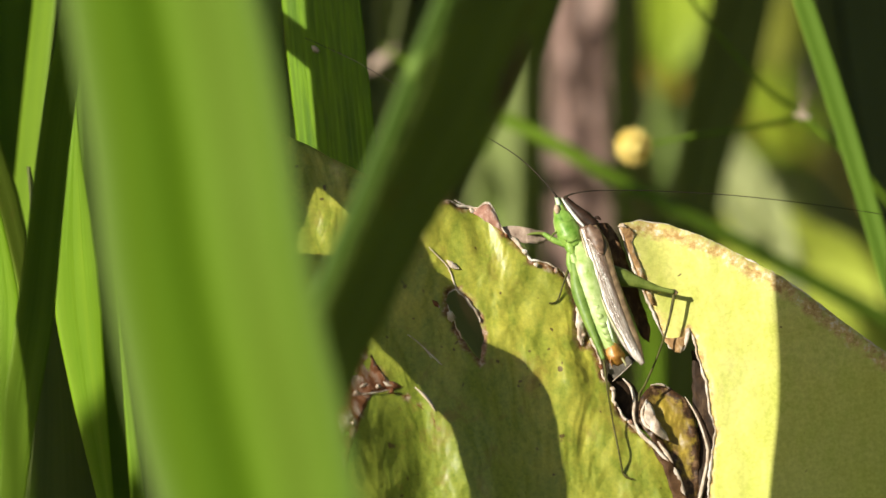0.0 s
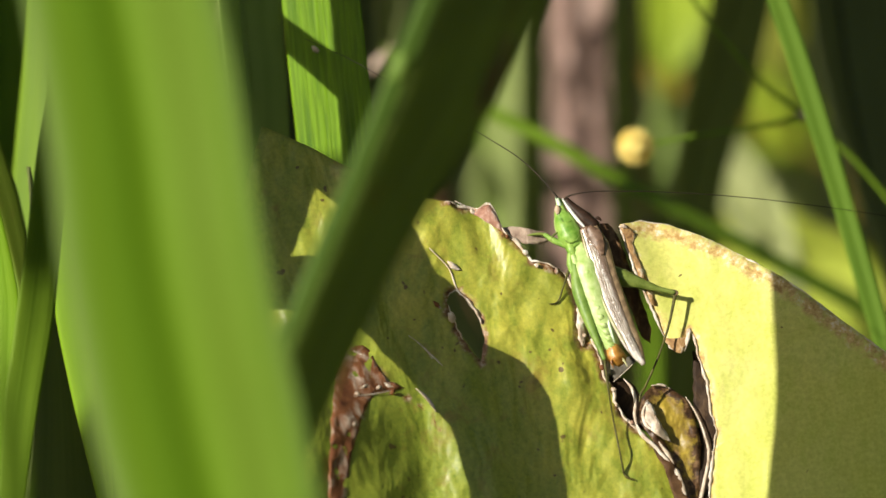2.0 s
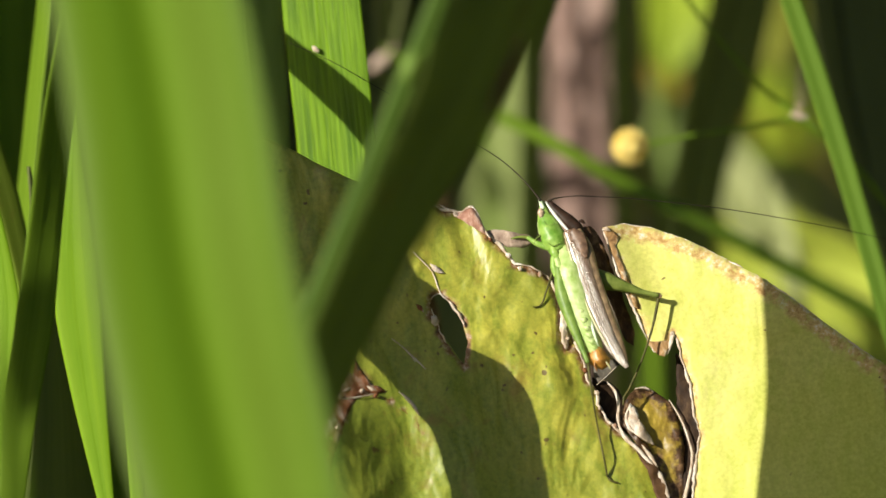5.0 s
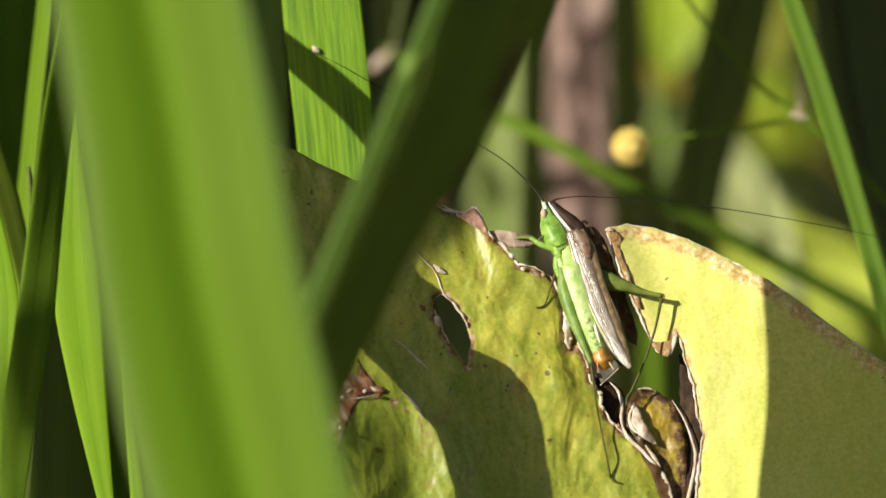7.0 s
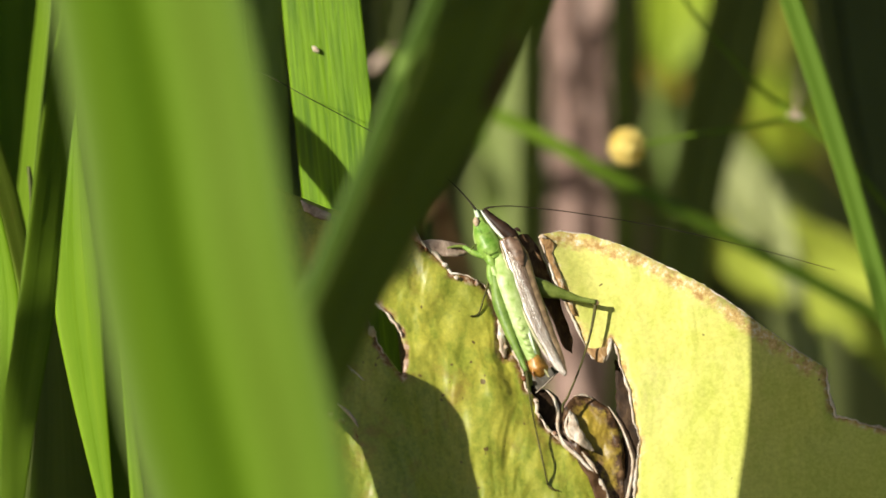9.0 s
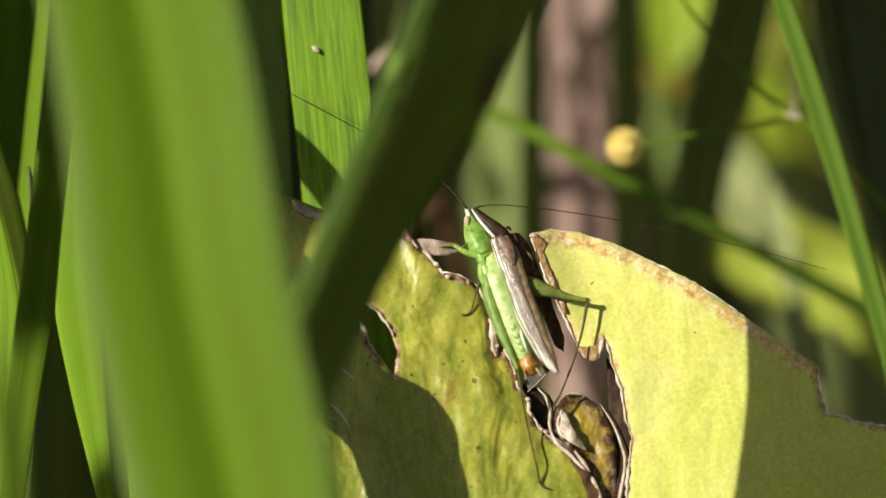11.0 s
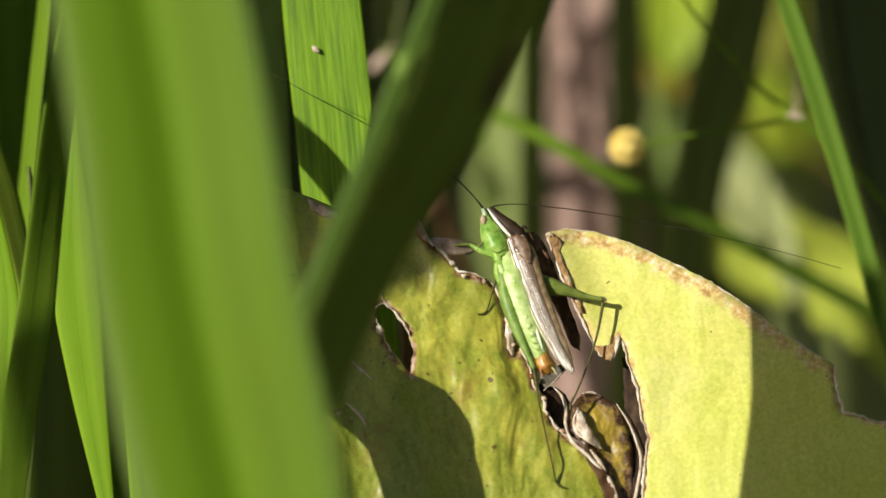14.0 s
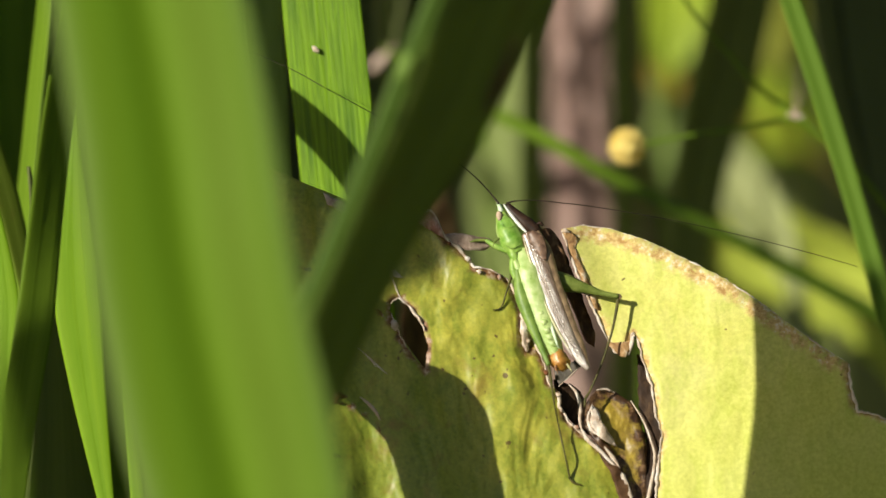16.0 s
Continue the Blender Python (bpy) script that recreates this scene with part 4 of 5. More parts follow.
feeler = part("antenna", tube([(11.97, -2.6, 5.24), (12.46, -3, 5.48), (13.46, -3, 5.67), (18.46, -2, 5.68), (24.75, 0, 5.19), (31.69, 2, 4.38), (38.62, 3, 3.26), (45.24, 4, 2.01), (51.25, 5, 0.69)], [0.14, 0.1, 0.06, 0.055, 0.05, 0.045, 0.04, 0.035, 0.03], 60, 6), K_FEELER, cricket, "very long thin feeler")

# ---- blades before and beside the leaf ----
fore = blade("reed", [(-29.25, -145, 29.98), (-27.95, -145, 23.57), (-26.6, -145, 17.15), (-25.4, -145, 10.74), (-23.8, -145, 0.05), (-22.05, -145, -8.5), (-20.3, -145, -15.98), (-18.4, -145, -23.57), (-16, -145, -35.22)],
             [17.9, 18.1, 18.6, 18.8, 19.4, 19.5, 19.8, 19.2, 19], [-6] * 9, M_FORE,
             "broad bright green reed blade standing close to the lens", n=120, across=40, fold=0.075, thick=0.8, ribs=0.1, ripple=0.3)
side_blade = blade("reed", [(-22.0, 24, 32.1), (-21.7, 24, 24.4), (-21.25, 24, 19.9), (-20.93, 24, 12.9), (-20.7, 24, 7.75), (-20.1, 24, -3.8), (-19.45, 24, -16.6), (-18.8, 24, -29.4)], [7.2, 7.0, 6.9, 6.9, 6.9, 6.9, 6.4, 5.8],
                   [50] * 8, M_GREY, "dark grey-green reed blade in shade", lean=0.3)
slant = blade("reed", [(7.82, -100, 29.31), (5.85, -100, 24.81), (3.83, -100, 20.31), (1.18, -100, 14.12), (-3.15, -100, 6.24), (-6.58, -100, -0.51), (-10.12, -100, -8.38), (-13.5, -100, -16.26), (-16.54, -100, -23.57)], [10.58, 9.96, 9.56, 8.44, 6.86, 6.13, 5.85, 5.51, 5.29],
              [56] * 9, M_DARK, "dark slanting reed blade with a reddish edge", lean=0.5, fold=0.03)
part("dry_edge", tube([(7.96, -103, 21.36), (6.95, -103, 19.01), (6.05, -103, 16.87), (5.16, -103, 14.52), (4.6, -103, 13.23)], [0.1, 0.5, 0.6, 0.45, 0.1], 20, 8, 0.5, 0.2), M_BROWN, slant, "withered reddish-brown edge")
thin = blade("reed", [(0.91, -92, 28.43), (-0.79, -92, 23.89), (-2.72, -92, 19.07), (-4.77, -92, 14.24), (-7.32, -92, 8), (-10.21, -92, 1.19), (-13.28, -92, -6.19), (-16.12, -92, -13.56)], [2.04, 2.16, 2.38, 2.16, 2.1, 2.1, 2.1, 2.1],
             [14] * 8, M_THIN, "thin mid-green grass stem leaning beside a dark blade", lean=0.5, fold=0.1, thick=1.0)
part("node", tube([(-3.9, -92.3, 17.0), (-3.25, -92.3, 18.3), (-2.7, -92.3, 19.6)], [0.6, 0.95, 0.7], 12, 10, 0.8, 0.2), M_STALK, thin, "pale green swollen node")
sharp = blade("reed", [(-14.07, 14, 31.75), (-13.44, 14, 25.41), (-12.74, 14, 19.08), (-12.04, 14, 12.74), (-11.28, 14, 5.13), (-10.39, 14, -2.47), (-9.13, 14, -13.25), (-7.86, 14, -25.92), (-6.59, 14, -38.6)], [8.75, 8.87, 8.87, 8.87, 8.87, 8.87, 8.87, 8.87, 8.87],
              [-12] * 9, M_REED, "sunlit ribbed green reed blade", n=90, across=36, fold=0.02, thick=0.5, ribs=0.09)
speck = thing("insect_speck", (-14.31, 13, 22.41), "tiny pale speck stuck on a green reed blade", "speck")
part("shell", tube([(-14.63, 13.45, 22.74), (-14.31, 13.45, 22.42), (-13.93, 13.45, 22.11)], [0.12, 0.3, 0.15], 10, 8, 0.5, 0.5), M_RIM, speck)
for pts, ws, turn, mat, lab in (
    ([(-40.81, 6, 15.78), (-40.99, 6, 10.12), (-41.06, 6, 3.84), (-40.93, 6, -1.82), (-40.49, 6, -7.48), (-39.36, 6, -16.28), (-37.54, 6, -27.73), (-35.78, 6, -38.29)], [0.19, 1.62, 3.75, 5.12, 5.25, 3.88, 1.88, 1.25], -5, M_PALE, "sunlit yellow-green reed blade"),
    ([(-36.25, 14, -7.54), (-35.36, 14, -16.41), (-34.22, 14, -27.95), (-33.08, 14, -38.6)], [0.19, 0.88, 1.62, 1.75], -5, M_PALE, "narrow sunlit reed blade"),
    ([(-45.02, 32, 32.31), (-45.41, 32, 28.44), (-46.57, 32, 17.87), (-47.6, 32, 7.16), (-48.38, 32, -0.58), (-49.28, 32, -10.26)], [1.94, 1.94, 1.94, 2.06, 2.06, 1.94], -62, M_MOSS, "bright green slender reed blade"),
    ([(-39.53, -18, 29.52), (-40.63, -18, 22.16), (-42.1, -18, 12.34), (-43.21, -18, 2.52), (-44.31, -18, -7.3), (-45.79, -18, -17.12), (-46.89, -18, -27.07), (-47.81, -18, -34.31)], [2.7, 2.95, 3.31, 3.56, 4.05, 3.68, 3.07, 2.46], [50, 48, 45, 39, 24, 10, 4, 2], M_MOSS, "shaded green reed blade leaning across others"),
    ([(-45.16, 12, 1.33), (-43.77, 12, -7.53), (-42.95, 12, -15.75), (-42.5, 12, -27.89), (-42, 12, -38.52)], [1.25, 3.75, 5.75, 8.5, 9.38], 47, M_SHADE, "dark grey-green shaded reed blade"),
    ([(-51.8, 18, 14.4), (-49.1, 18, 5.8), (-47.7, 18, 0.06), (-46.7, 18, -6.3)], [2.2, 2.62, 2.25, 1.25], 36, M_SPOT, "dark blade with a brownish patch"),
    ([(-50.02, 8, 5.1), (-48.89, 8, -1.83), (-48.38, 8, -6.24), (-48.51, 8, -11.28), (-48.76, 8, -16.32), (-48.89, 8, -27.78)], [0.88, 1.88, 2.38, 2.12, 1.62, 1.5], -5, M_PALE, "sunlit yellow-green reed blade"),
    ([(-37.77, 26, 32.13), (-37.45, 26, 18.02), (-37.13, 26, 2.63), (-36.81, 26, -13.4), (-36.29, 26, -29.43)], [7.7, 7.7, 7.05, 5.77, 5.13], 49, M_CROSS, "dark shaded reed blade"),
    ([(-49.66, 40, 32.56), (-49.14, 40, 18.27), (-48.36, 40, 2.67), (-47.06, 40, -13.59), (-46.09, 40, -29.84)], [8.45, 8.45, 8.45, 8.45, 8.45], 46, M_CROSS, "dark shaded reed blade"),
    ([(-42.18, -150, -9.51), (-41.23, -150, -14.82), (-40.69, -150, -19.07), (-40.16, -150, -27.04)], [1.06, 2.12, 2.66, 2.98], 30, M_MOSS, "shaded green blade out of focus"),
):
    ob = blade("reed", pts, ws, turn if isinstance(turn, list) else [turn] * len(pts), mat, lab, lean=0.3, fold=0.02, tip=8 if lab.startswith("dark") else 120)
    if "slender" in lab:
        slender = ob

# ---- plants behind ----
trunk = thing("woody_stem", (19.57, 200, -544.42), "pinkish brown rough woody stem standing upright", "stem")
part("bark", tube([(20.25, 200, 145.57), (20.4, 200, 33.07), (20.47, 200, 21.82), (20.7, 200, 10.57), (20.62, 200, -4.42), (20.55, 200, -26.93), (20.62, 200, -191.92), (20.62, 200, -544.42)], [6.2, 6.4, 6.4, 6.5, 6.5, 6.8, 8, 9], 90, 24, 1.0, 0.12), M_BARK, trunk)
for z0, rr in ((-30, 6.9), (48, 7.0), (105, 6.7)):
    part("node_ring", tube([(20.55, 200, 0.82)[:2] + (z0,), (20.55, 200, 0.82)[:2] + (z0 + 1.4,), (20.55, 200, 0.82)[:2] + (z0 + 3,)], [rr - 0.8, rr, rr - 0.8], 8, 24, 1.0, 0.1), M_BARK, trunk, "slightly swollen joint")

blade("reed", [(9.29, 260, 37.88), (8.82, 260, 30.00), (7.95, 260, 22.13), (7.40, 260, 14.25), (7.25, 260, 4.80), (9.13, 260, -6.22), (12.29, 260, -20.40)], [3.5, 4.34, 5.6, 6.3, 6.44, 4.9, 3.5], [0] * 7, M_SAGE, "pale grey-green blade out of focus", lean=0.2)
cross = blade("reed", [(1.1, 100, 19.48), (5.09, 100, 17.14), (12.1, 100, 13.57), (20.69, 100, 8.76), (30.66, 100, 3.81), (42.35, 100, -2.38), (54.73, 100, -8.98), (62.98, 100, -13.38)], [1.1, 1.51, 1.79, 1.65, 1.51, 1.79, 1.93, 1.93], [0, 0, 0, 55, 76, 76, 76, 76], M_MOSS,
              "long narrow green reed blade leaning across", tip=10, lean=0.25)
right_blade = blade("reed", [(38.09, 40, 33.87), (40.37, 40, 27.37), (42.77, 40, 20.21), (45.24, 40, 12.42), (47.58, 40, 4.62), (50.05, 40, -3.83), (52.65, 40, -12.94)], [1.82, 2.34, 2.47, 2.47, 2.34, 2.34, 2.21], [-10] * 7, M_UPRIGHT,
                    "upright green reed blade with a pale rib", lean=0.3)
for pts, ws, turn, mat, lab in (
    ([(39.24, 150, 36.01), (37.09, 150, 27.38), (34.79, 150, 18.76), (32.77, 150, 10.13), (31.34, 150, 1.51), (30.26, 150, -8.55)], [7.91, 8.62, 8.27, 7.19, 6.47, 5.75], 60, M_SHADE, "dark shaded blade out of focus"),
    # M_DEEP carries this blade's shade in its colour
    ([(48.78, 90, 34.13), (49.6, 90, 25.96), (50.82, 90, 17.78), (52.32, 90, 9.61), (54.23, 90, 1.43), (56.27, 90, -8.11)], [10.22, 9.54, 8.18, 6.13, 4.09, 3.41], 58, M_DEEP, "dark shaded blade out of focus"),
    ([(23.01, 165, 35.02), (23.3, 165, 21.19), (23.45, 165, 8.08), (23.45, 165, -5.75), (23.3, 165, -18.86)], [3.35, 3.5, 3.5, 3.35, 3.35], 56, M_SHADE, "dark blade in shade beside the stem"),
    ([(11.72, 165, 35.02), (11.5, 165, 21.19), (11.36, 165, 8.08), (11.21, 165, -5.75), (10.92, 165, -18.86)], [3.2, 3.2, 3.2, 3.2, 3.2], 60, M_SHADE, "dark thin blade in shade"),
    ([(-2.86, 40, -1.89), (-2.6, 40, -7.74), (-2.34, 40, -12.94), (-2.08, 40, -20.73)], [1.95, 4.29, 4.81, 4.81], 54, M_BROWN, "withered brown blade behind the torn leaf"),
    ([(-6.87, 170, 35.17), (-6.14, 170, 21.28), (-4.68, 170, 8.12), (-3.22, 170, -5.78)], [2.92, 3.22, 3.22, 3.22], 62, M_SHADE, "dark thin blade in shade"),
):
    blade("reed", pts, ws, [turn] * len(pts), mat, lab, lean=0.2, tip=8 if "behind" in lab else 120)


blade("reed", [(25.92, 125, -5.55), (25.92, 125, -9.77), (25.92, 125, -13.99), (26.06, 125, -21.02), (26.20, 125, -32.27)], [1.9, 2.8, 3.0, 3.0, 3.0], [18] * 5, M_MOSS, "shaded green blade behind the split leaf", tip=1.5, lean=0.1)


def broad_leaf(pts, widths, turn, material, label):
    """A broad soft leaf far behind, on its stalk down to the ground."""
    return blade("broad_leaf", pts, widths, [turn] * len(pts), material, label, "leaf", "broad leaves behind", tip=5, lean=0.1, fold=0.1, wave=4)


for pts, ws, turn, mat, lab in (
    ([(34.81, 260, 43.39), (33.78, 260, 37.88), (32.52, 260, 32.76), (31.34, 260, 28.04), (30.55, 260, 24.89), (30.24, 260, 19.77)], [5.51, 9.45, 9.84, 6.69, 1.89, 0.32], -20, M_BACK, "sunlit yellow-green leaf out of focus"),
    ([(49.66, 290, 37.17), (48.6, 290, 33.5), (47.4, 290, 30.2), (46.3, 290, 27.3), (45.6, 290, 24.9)], [3.23, 4.84, 5.64, 4.84, 0.48], -20, M_OLIVE, "sunlit yellow-green leaf out of focus"),
    ([(45.58, 300, 23.64), (47.45, 300, 19.99), (49.4, 300, 16.98), (50.7, 300, 14.06), (51.02, 300, 11.05)], [4.88, 8.12, 8.45, 5.36, 0.41], -25, M_BACK, "sunlit yellow-green leaf out of focus"),
    ([(35.75, 165, 13.91), (38.3, 165, 8.81), (40.85, 165, 3.71), (43.4, 165, -0.66), (44.85, 165, -5.75)], [2.91, 5.83, 6.55, 4.37, 1.46], -25, M_ASH, "pale green broad leaf out of focus"),
    ([(35.4, 185, 9.7), (38.22, 185, 3.93), (42.4, 185, -0.6), (49.6, 185, -3.9), (55.7, 185, -7.2), (61.6, 185, -10.5)], [2.96, 8.89, 11, 10, 9.4, 6], -35, M_LIME, "pale green broad leaf out of focus"),
    ([(43.77, 175, -3.3), (46.5, 175, -5.5), (49.5, 175, -7.5), (52, 175, -9.3)], [2.94, 4.5, 4.5, 2], -25, M_LIME, "sunlit yellow-green broad leaf out of focus"),
    ([(28.89, 270, 24.84), (30.64, 270, 23.89), (32.7, 270, 23.1), (34.13, 270, 22.62)], [1.91, 3.49, 3.49, 0.79], 0, M_OCHRE, "withered ochre leaf out of focus"),
    ([(5.55, 200, 13.87), (6.60, 200, 10.57), (7.51, 200, 7.20), (7.80, 200, 4.20)], [2.08, 4.85, 4.57, 1.8], 48, M_CROSS, "small dark leaf in shade"),
    ([(31.67, 330, 20.03), (33.33, 330, 15.88), (33.75, 330, 11.72), (33.91, 330, 7.56)], [3.33, 4.99, 3.33, 0.42], -10, M_GREY, "pale small leaf out of focus"),
    ([(-4.72, 180, 0.07), (-3.24, 180, 4.5), (-0.29, 180, 7.45), (1.92, 180, 1.55)], [1.47, 2.95, 2.95, 1.47], 40, M_BROWN, "withered brown leaf out of focus"),
):
    broad_leaf(pts, ws, turn, mat, lab)

flower = thing("small_yellow_flower", (80, 80, -460), "small round yellow flower head on a thin stalk", "flower")
bm = bmesh.new()
for ring, count, rad, tilt in ((0, 13, 1.7, 0.2), (1, 11, 1.2, 0.6), (2, 7, 0.6, 1.0)):
    for k in range(count):
        a = 2 * math.pi * k / count + ring * 0.3
        c = Vector((math.cos(a) * rad, -tilt, math.sin(a) * rad)) + Vector(((21.77, 62, 12.01)))
        bmesh.ops.create_icosphere(bm, subdivisions=1, radius=0.00062, matrix=Matrix.Translation(mm(c)) @ Matrix.Rotation(-a, 4, "Y") @ Matrix.Diagonal((1.25, 0.5, 0.8, 1)))
part("petals", bm, M_PETAL, flower, "yellow petals")
part("stalk", tube([(22.30, 62, 11.88), (26.29, 62, 12.81), (30.93, 62, 13.61), (36.24, 62, 14.41), (41.55, 62, 15.46)], [0.3, 0.24, 0.24, 0.24, 0.3], 24, 8), M_MOSS, flower, "thin stalk")
part("stalk", tube([(26.29, 62, 33.25), (28.94, 62, 28.61), (33.59, 62, 22.97), (37.57, 62, 18.65), (41.55, 62, 15.60), (46.3, 62, 11.6), (52, 63, 5.2), (62, 66, -12), (74, 72, -90), (80, 80, -460)], [0.18, 0.2, 0.24, 0.27, 0.3, 0.28, 0.35, 0.6, 1.2, 1.8], 70, 8), M_MOSS, flower, "thin leaning stalk")
part("joint", tube([(40.56, 62, 15.99), (41.55, 62, 15.60), (42.55, 62, 15.46)], [0.25, 0.48, 0.25], 8, 10, 1.0, 0.3), M_TAN, flower, "pale brown knot")
for tip in ((41.6, 61, 21.4), (42.9, 60, 20.2), (43.3, 63, 18.6)):
    part("spike", tube([(41.3, 62, 15.7), ((41.3 + tip[0]) / 2 - 0.1, 62, (15.7 + tip[2]) / 2), tip], [0.07, 0.055, 0.03], 10, 6), M_TAN, flower, "thin pale spike at the knot")
bud = thing("dry_seed_head", (-30, 128, -455), "small pale brown seed head nodding on a thin stalk", "seed head")
part("husk", tube([(-9.24, 120, 22.12), (-7.98, 120, 23.03), (-6.58, 120, 24.22), (-5.74, 120, 24.99)], [0.3, 0.66, 0.55, 0.2], 14, 12, 0.8, 0.6), M_TAN, bud)
part("stalk", tube([(-6.2, 120, 24.6), (-5.0, 120, 31), (-4.6, 120, 44), (-12, 122, 56), (-23, 124, 42), (-28, 126, -60), (-30, 128, -455)], [0.18, 0.2, 0.25, 0.3, 0.5, 0.8, 1.2], 60, 8), M_SHADE, bud)

# ---- unseen blades, added beside the view to shade leaf, reed and stem ----
def shifted(points, way):
    """Points moved back towards the sun."""
    return [tuple(np.array(p) - np.array(SUN_WAY) * way) for p in points]


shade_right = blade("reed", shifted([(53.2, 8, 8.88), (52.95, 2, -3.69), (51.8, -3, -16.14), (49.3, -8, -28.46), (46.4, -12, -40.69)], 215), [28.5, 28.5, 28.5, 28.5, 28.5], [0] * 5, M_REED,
                    "broad unseen blade added to shade the right half", lean=0.0, fold=0.0, thick=0.5)
shade_left = blade("reed", shifted([(-26, -9, -6.5), (-19, -8, -5.2), (-12.5, -8, -4.8), (-7, -8, -6), (-3.4, -8, -9.6), (-0.6, -8, -14), (4.6, -8, -21), (8.2, -9, -28), (10, -9, -37.7)], 100), [5.6, 6.8, 7.8, 9.3, 9.3, 6.8, 4.6, 4.2, 4.2], [0] * 9, M_REED,
                   "unseen green blade added to shade the left half", tip=3, lean=0.1, fold=0.0, thick=0.5)
shade_stem = blade("reed", shifted([(-23, -9, 16), (-22.9, -9, 10), (-22.7, -9, 4), (-22.5, -9, -2), (-22.5, -9, -10)], 90), [6.6, 6.8, 7, 7, 7], [0] * 5, M_REED,
                   "upright unseen blade added to shade the leaf edge", tip=8, lean=0.0, fold=0.0, thick=0.5)
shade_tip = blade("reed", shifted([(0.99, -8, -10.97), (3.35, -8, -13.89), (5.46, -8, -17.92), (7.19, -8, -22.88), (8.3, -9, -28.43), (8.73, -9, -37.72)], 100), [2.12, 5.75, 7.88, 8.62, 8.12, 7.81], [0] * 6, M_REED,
                  "blunt unseen tip added to shade the left half", tip=0, lean=0.05, fold=0.0, thick=0.5)
shade_bar = blade("reed", shifted([(-25.6, 14, 27.9), (-21.17, 14, 24.7), (-16.73, 14, 21.5), (-12.61, 14, 18.4), (-8.49, 14, 14.8), (1.01, 14, 2.6), (11.34, 14, -6.91), (18.95, 14, -18.32), (24.02, 14, -27.19), (29.09, 14, -36.69), (32.89, 14, -46.2)], 135), [3.12, 3.25, 3.38, 3.88, 4.12, 4.12, 4.12, 4.12, 4.12, 4.12, 4.12], [0] * 11, M_REED,
                  "slanting unseen blade added to shade reed and leaf", tip=20, lean=0.0, fold=0.0, thick=0.5)
shade_soft = blade("reed", shifted([(-4.4, -5, 19.5), (-4.4, -5, 14), (-4.5, -5, 10.2), (-4.7, -5, 7.4), (-4.5, -5, 1.5), (-10, -5, -3), (-15.5, -5, -7.5)], 1000), [20, 22, 21.6, 20, 13, 12, 11], [0] * 7, M_REED,
                   "drooping unseen blade added for soft shade on the leaf", tip=0, lean=0.3, fold=0.0, thick=0.5)
# three more added out of view, for shadow marks on the woody stem
for pts, w in (([(25.8, 193, 6.64), (19.83, 193, 8.28), (12.38, 193, 10.51)], 2.8), ([(24.31, 193, 32.29), (22.07, 193, 31.39), (19.09, 193, 28.41)], 1.4), ([(20.58, 193, 28.41), (19.09, 193, 24.68), (19.98, 193, 20.95)], 1.1)):
    blade("reed", shifted(pts, 190), [w, w, w], [0] * 3, M_REED, "slender unseen blade added to shade the woody stem", tip=4, lean=0.05, fold=0.0, thick=0.4)
shade_edge = blade("reed", shifted([(-10.27, 14, 40.62), (-9.89, 14, 27.95), (-9.13, 14, 18.44), (-8.49, 14, 8.94), (-7.86, 14, -0.57)], 130), [8.12, 8.12, 8.12, 8.12, 8.12], [0] * 5, M_REED,
                   "standing unseen blade added to shade the ribbed reed", lean=0.0, fold=0.0, thick=0.5)


# ---- what moves ----
PIVOT = ((18.41, -5, -9.89))
DEPTH_PER_SIDE = 0.3


def swayed(base, dx, dz, turn, pivot=PIVOT, dy=None):
    p = mm(pivot)
    m = Matrix.Translation(p + Vector((dx, dx * DEPTH_PER_SIDE if dy is None else dy, dz)) * 0.001) @ Matrix.Rotation(radians(turn), 4, "Y") @ Matrix.Translation(-p)
    return m @ Matrix.Translation(base)


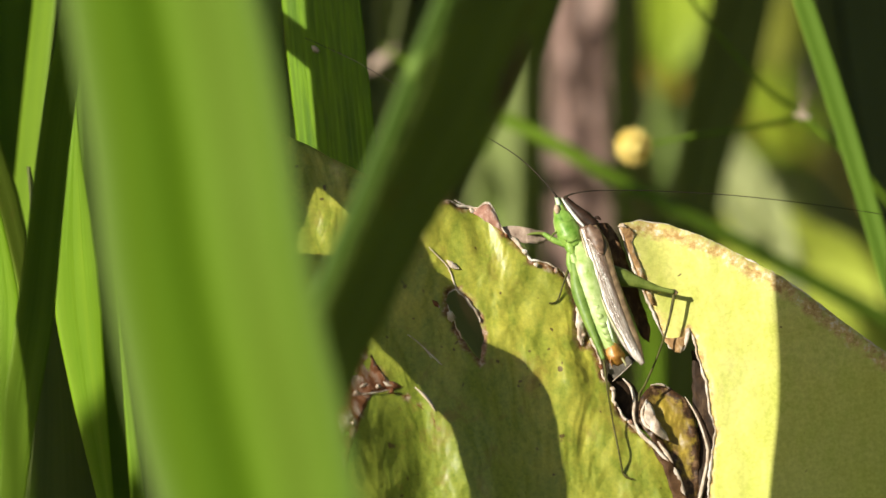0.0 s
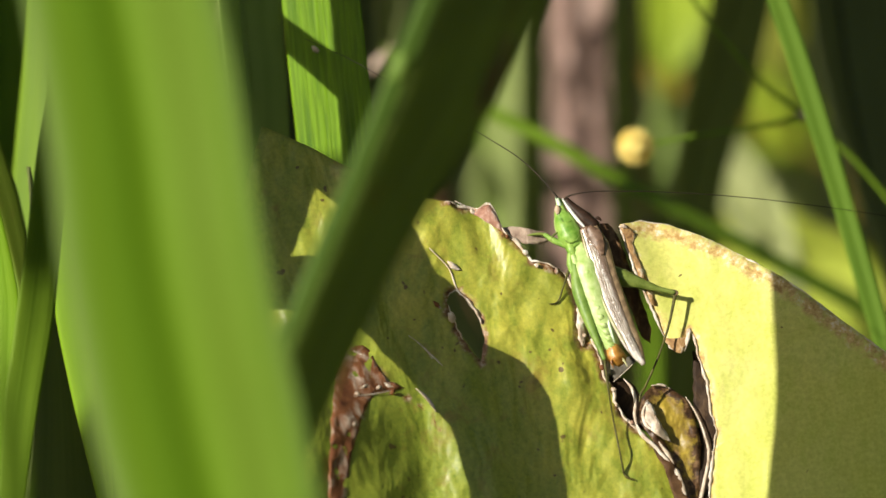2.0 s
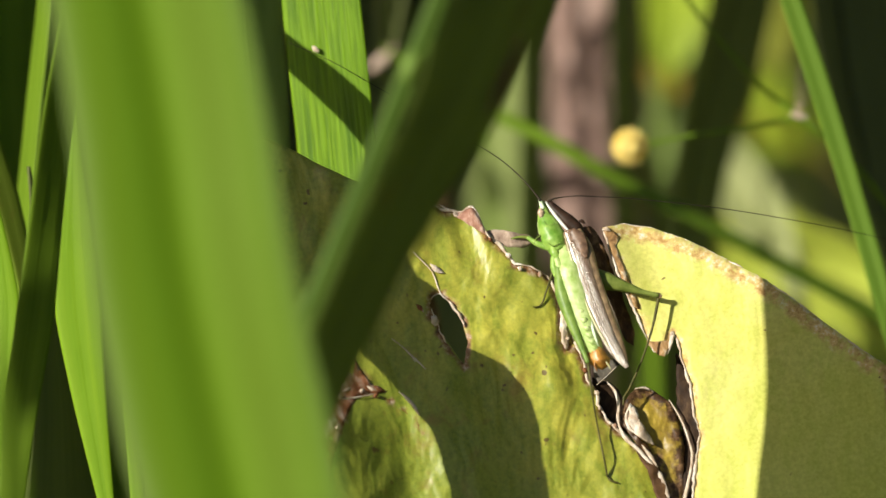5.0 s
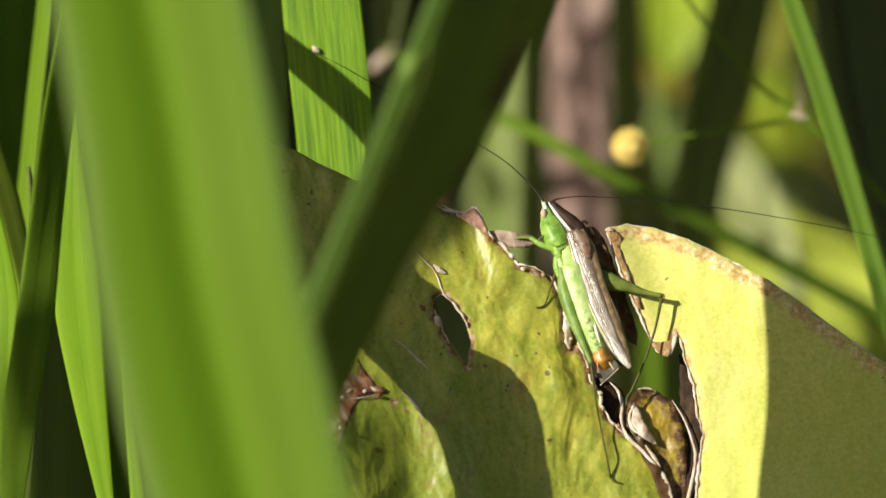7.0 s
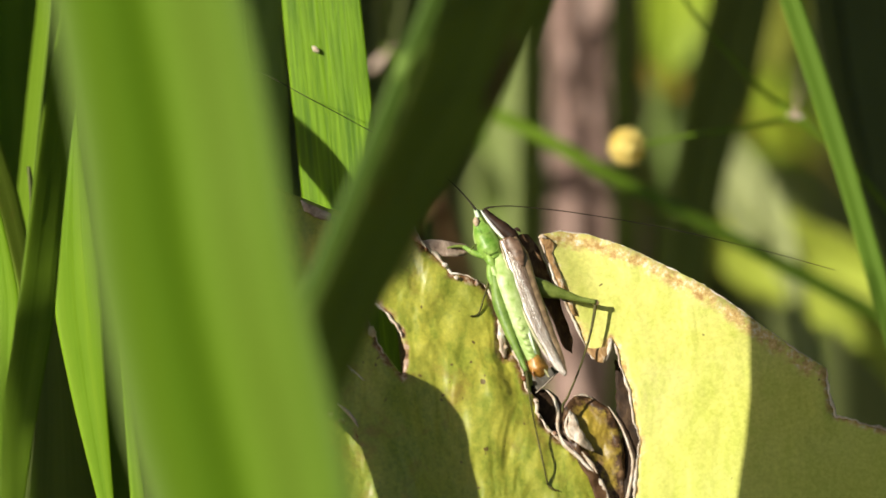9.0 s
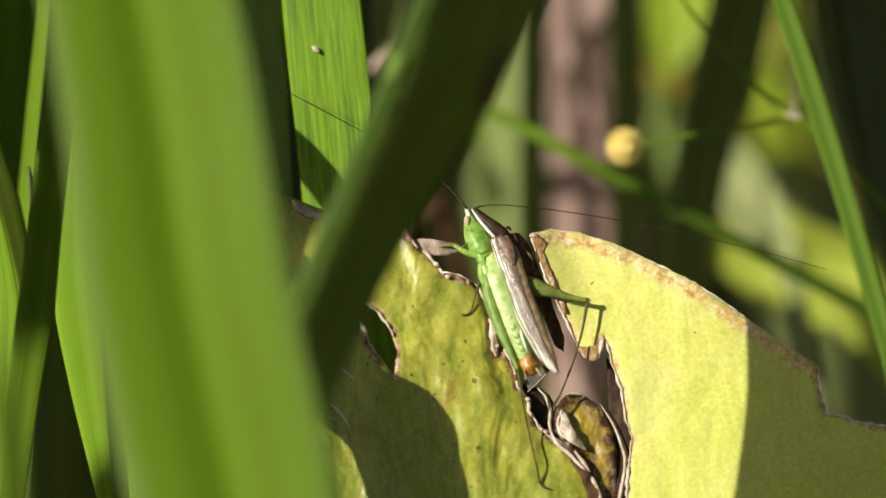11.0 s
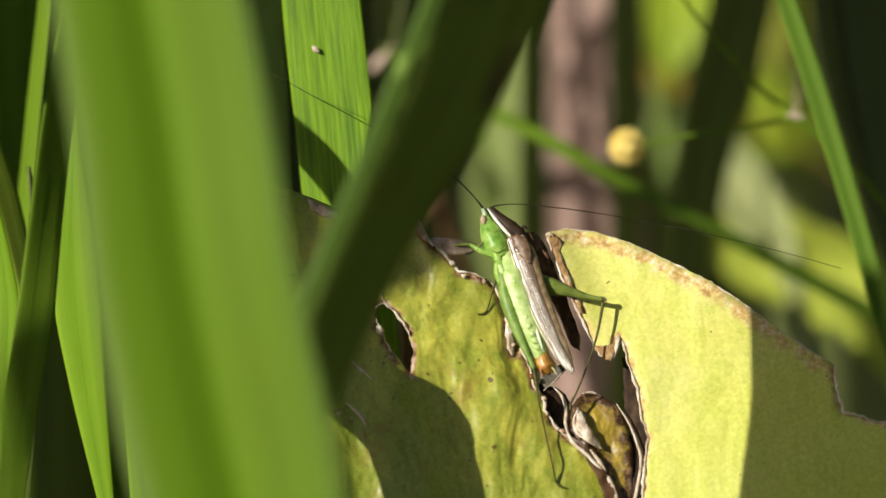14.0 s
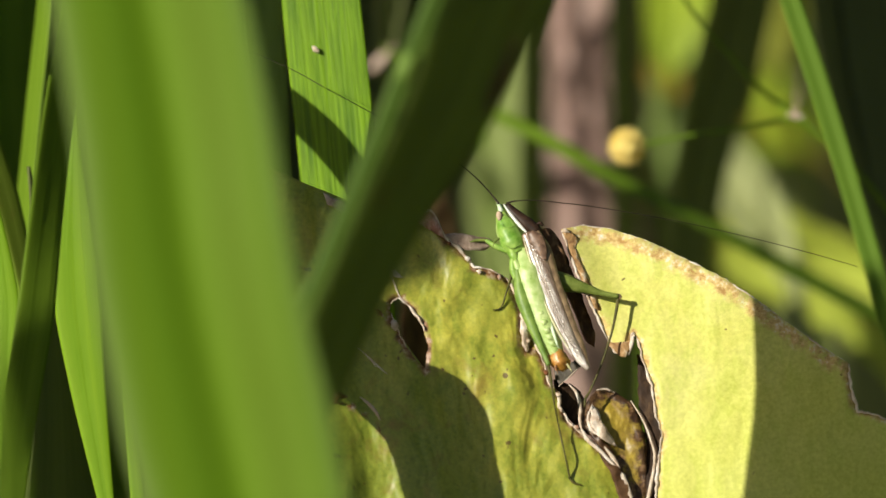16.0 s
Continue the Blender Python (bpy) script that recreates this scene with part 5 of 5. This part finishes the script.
# seconds, sideways and upward travel in mm, clockwise turn in degrees
LEAF_SWAY = [
    (0, 1.41, 0.44, 0.19),
    (0.2, 0.00, 0.00, 0.00),
    (0.5, 0.92, 0.46, 0.33),
    (0.7, 0.60, 0.17, 0.11),
    (1, 1.49, 0.58, 0.39),
    (1.2, 1.20, 0.34, 0.23),
    (1.5, 2.16, 0.47, 0.45),
    (1.7, 1.60, 0.45, 0.30),
    (2, 1.50, 0.38, 0.08),
    (2.2, 0.75, 0.21, 0.14),
    (2.5, 1.76, 0.49, 0.39),
    (2.7, -0.15, -0.04, -0.03),
    (3, 0.33, 0.11, 0.12),
    (3.2, 0.10, 0.03, 0.02),
    (3.5, -0.18, -0.00, -0.15),
    (3.7, -0.05, -0.01, -0.01),
    (4, 0.04, 0.16, -0.14),
    (4.2, -0.53, -0.04, 0.29),
    (5.2, -0.25, 0.06, 0.00),
    (6.3, 0.19, 0.06, 0.00),
    (6.5, 0.27, 0.09, -0.01),
    (6.7, 0.00, 0.00, 0.00),
    (7, 0.00, -0.00, 0.00),
    (7.2, 0.03, 0.00, 0.01),
    (7.5, 0.00, -0.06, -0.02),
    (7.7, -1.65, -0.17, -0.31),
    (7.8, -1.05, -0.11, -0.20),
    (7.9, -2.50, -0.25, -0.47),
    (8, -2.66, -0.38, -0.94),
    (8.1, -0.90, -0.09, -0.17),
    (8.2, -0.10, -0.01, -0.02),
    (8.3, -2.20, -0.22, -0.42),
    (8.4, -2.00, -0.20, -0.38),
    (8.5, -1.82, -0.23, -0.40),
    (8.6, -2.30, -0.23, -0.44),
    (8.7, -2.20, -0.22, -0.42),
    (8.8, -3.50, -0.35, -0.67),
    (8.9, -4.20, -0.42, -0.80),
    (9, -7.19, -0.78, -1.09),
    (9.1, -8.30, -0.83, -1.58),
    (9.2, -9.45, -0.85, -1.73),
    (10.2, -8.75, -0.69, -1.50),
    (11.3, -7.19, -0.62, -1.30),
    (11.4, -6.10, -0.61, -1.16),
    (11.5, -5.20, -0.31, -1.08),
    (11.7, -6.60, -0.66, -1.25),
    (12, -5.66, -0.45, -1.00),
    (12.2, -5.90, -0.59, -1.12),
    (12.5, -5.06, -0.25, -0.60),
    (12.7, -5.40, -0.54, -1.03),
    (13, -5.24, -0.26, -0.83),
    (13.3, -6.10, -0.61, -1.16),
    (13.5, -5.22, -0.26, -0.87),
    (13.8, -5.80, -0.58, -1.10),
    (14, -6.35, -0.53, -1.38),
    (14.2, -6.40, -0.64, -1.22),
    (14.5, -5.29, -0.14, -0.85),
    (14.7, -6.40, -0.64, -1.22),
    (15, -5.81, -0.29, -1.00),
    (15.3, -6.00, -0.60, -1.14),
    (15.5, -5.86, -0.33, -1.19),
    (16, -4.71, -0.14, -0.90),
]


# seconds and sideways travel in mm; for the fore blade also its turn in degrees
FORE_SWAY = [(0, 1.10, 0.32), (0.5, 0.67, 0.29), (1, -0.46, 1.38), (1.5, -1.37, 1.32), (2, -2.74, 0.69), (2.5, -0.90, 0.44), (3, -0.17, 0.53), (3.5, -0.28, 0.52), (4, -0.56, 0.83), (5.2, -0.26, 0.48), (6.5, 0.11, 0.01), (7, 0.00, -0.00), (7.5, -0.06, 0.06), (8, 0.07, -0.24), (8.5, -0.01, -0.15), (9, 0.02, -0.25), (10.2, -0.71, 0.42), (11.5, -1.32, 0.83), (12, -1.52, 0.98), (12.5, -1.20, 0.79), (13, -1.09, 1.01), (13.5, -0.79, 1.07), (14, -0.32, 0.81), (14.5, -0.72, 1.03), (15, -1.13, 1.29), (15.5, -0.57, 0.75), (16, -0.17, 0.53)]
SLANT_SWAY = [(0, 0.56), (0.5, 0.68), (1, 0.96), (1.5, 0.2), (2, -1.07), (2.5, -0.45), (3, -0.17), (3.5, 0.17), (4, -0.17), (5.2, 0.06), (6.5, 0.28), (7, 0.00), (7.5, 0.00), (8, -0.23), (8.5, -0.39), (9, -0.56), (10.2, -1.1), (11.5, -1.6), (12, -1.8), (12.5, -1.2), (13, -1.1), (13.5, -0.7), (14, -0.6), (14.5, -0.9), (15, -0.9), (15.5, -0.2), (16, -0.4)]
RIGHT_SWAY = [(0, 1.44), (1, 2.36), (1.5, 2.49), (2, -1.44), (2.5, -0.20), (3, 0.00), (4, 0.00), (7, 0.13), (9, 0.00), (11.5, -1.05), (12, -1.05), (13, -0.92), (14, -0.46), (16, 0.00)]
SOFT_SWAY = [(0, -22), (3.4, -20), (3.8, -12), (4.6, -6), (6.3, -2.8), (7.8, -2.8), (8.2, -13), (8.7, -12), (9, -3), (9.3, 2), (10.2, -2), (11.3, -16), (12.1, -14), (12.5, -0.9), (14, -0.6), (16, -0.9)]
BROAD_SWAY = [(0, 1.0), (0.5, 0.8), (1, 1.1), (1.5, 0.1), (2, 0.7), (2.5, 0.5), (3, 0), (16, 0)]
EDGE_SWAY = [(0, -1.8), (0.3, 1.7), (0.5, 5.3), (0.8, 3.2), (1, -1.6), (1.2, 4.7), (1.5, 5.0), (1.8, 5.0), (2, 1.6), (2.2, -1.2), (2.5, 3.1), (2.8, 5.0), (3.2, 5.3), (3.5, 3.4), (4, 5.6), (4.3, 9), (16, 10)]
SLENDER_TWIST = [(0, 14), (0.5, 22), (1, 42), (1.5, 38), (2, 30), (2.5, 16), (3, 6), (4, 0), (8, 0), (11.5, -4), (16, 0)]
FEELER_TURN = [(0, -3.1), (1.5, -3.3), (2.5, -2), (3.5, -0.4), (4.2, 0), (7, 0), (8, 2.0), (9, 4.2), (12.5, 4.6), (16, 4.4)]
FLOWER_SWAY = [(0, 0.62), (2, 0.83), (2.5, 0.41), (3, 0.21), (7, 0.21), (8, -0.07), (9, -0.14), (11.5, -0.41), (13, -0.21), (16, -0.14)]


def motions():
    for ob, much in ((leaf, 1), (cricket, 1), (shade_left, 1), (shade_stem, 1), (shade_tip, 1), (shade_bar, 1.04)):
        base = ob.location.copy()
        walk(ob, [(t, swayed(base, dx * much, dz * much, a)) for t, dx, dz, a in LEAF_SWAY])

    base, top = fore.location.copy(), mm((-25.6, -145, 3))
    walk(fore, [(t, Matrix.Translation(top + Vector((dx * 0.001, 0, 0))) @ Matrix.Rotation(radians(a), 4, "Y") @ Matrix.Translation(base - top)) for t, dx, a in FORE_SWAY])

    for ob, sway in ((slant, SLANT_SWAY), (thin, SLANT_SWAY), (right_blade, RIGHT_SWAY), (flower, FLOWER_SWAY), (shade_soft, SOFT_SWAY), (shade_edge, EDGE_SWAY), (shade_right, BROAD_SWAY)):
        base = ob.location.copy()
        walk(ob, [(t, Matrix.Translation(base + Vector((dx * 0.001, 0, 0)))) for t, dx in sway])

    base, axis = slender.location.copy(), mm((-46.6, 32, 10))
    walk(slender, [(t, Matrix.Translation(axis) @ Matrix.Rotation(radians(a), 4, "Z") @ Matrix.Translation(base - axis)) for t, a in SLENDER_TWIST])

    root = mm(((11.97, -2.6, 5.24))) - mm(((15.9, -6, -12.36)))
    walk(feeler, [(t, Matrix.Translation(root) @ Matrix.Rotation(radians(a), 4, "Y") @ Matrix.Translation(-root)) for t, a in FEELER_TURN])


motions()
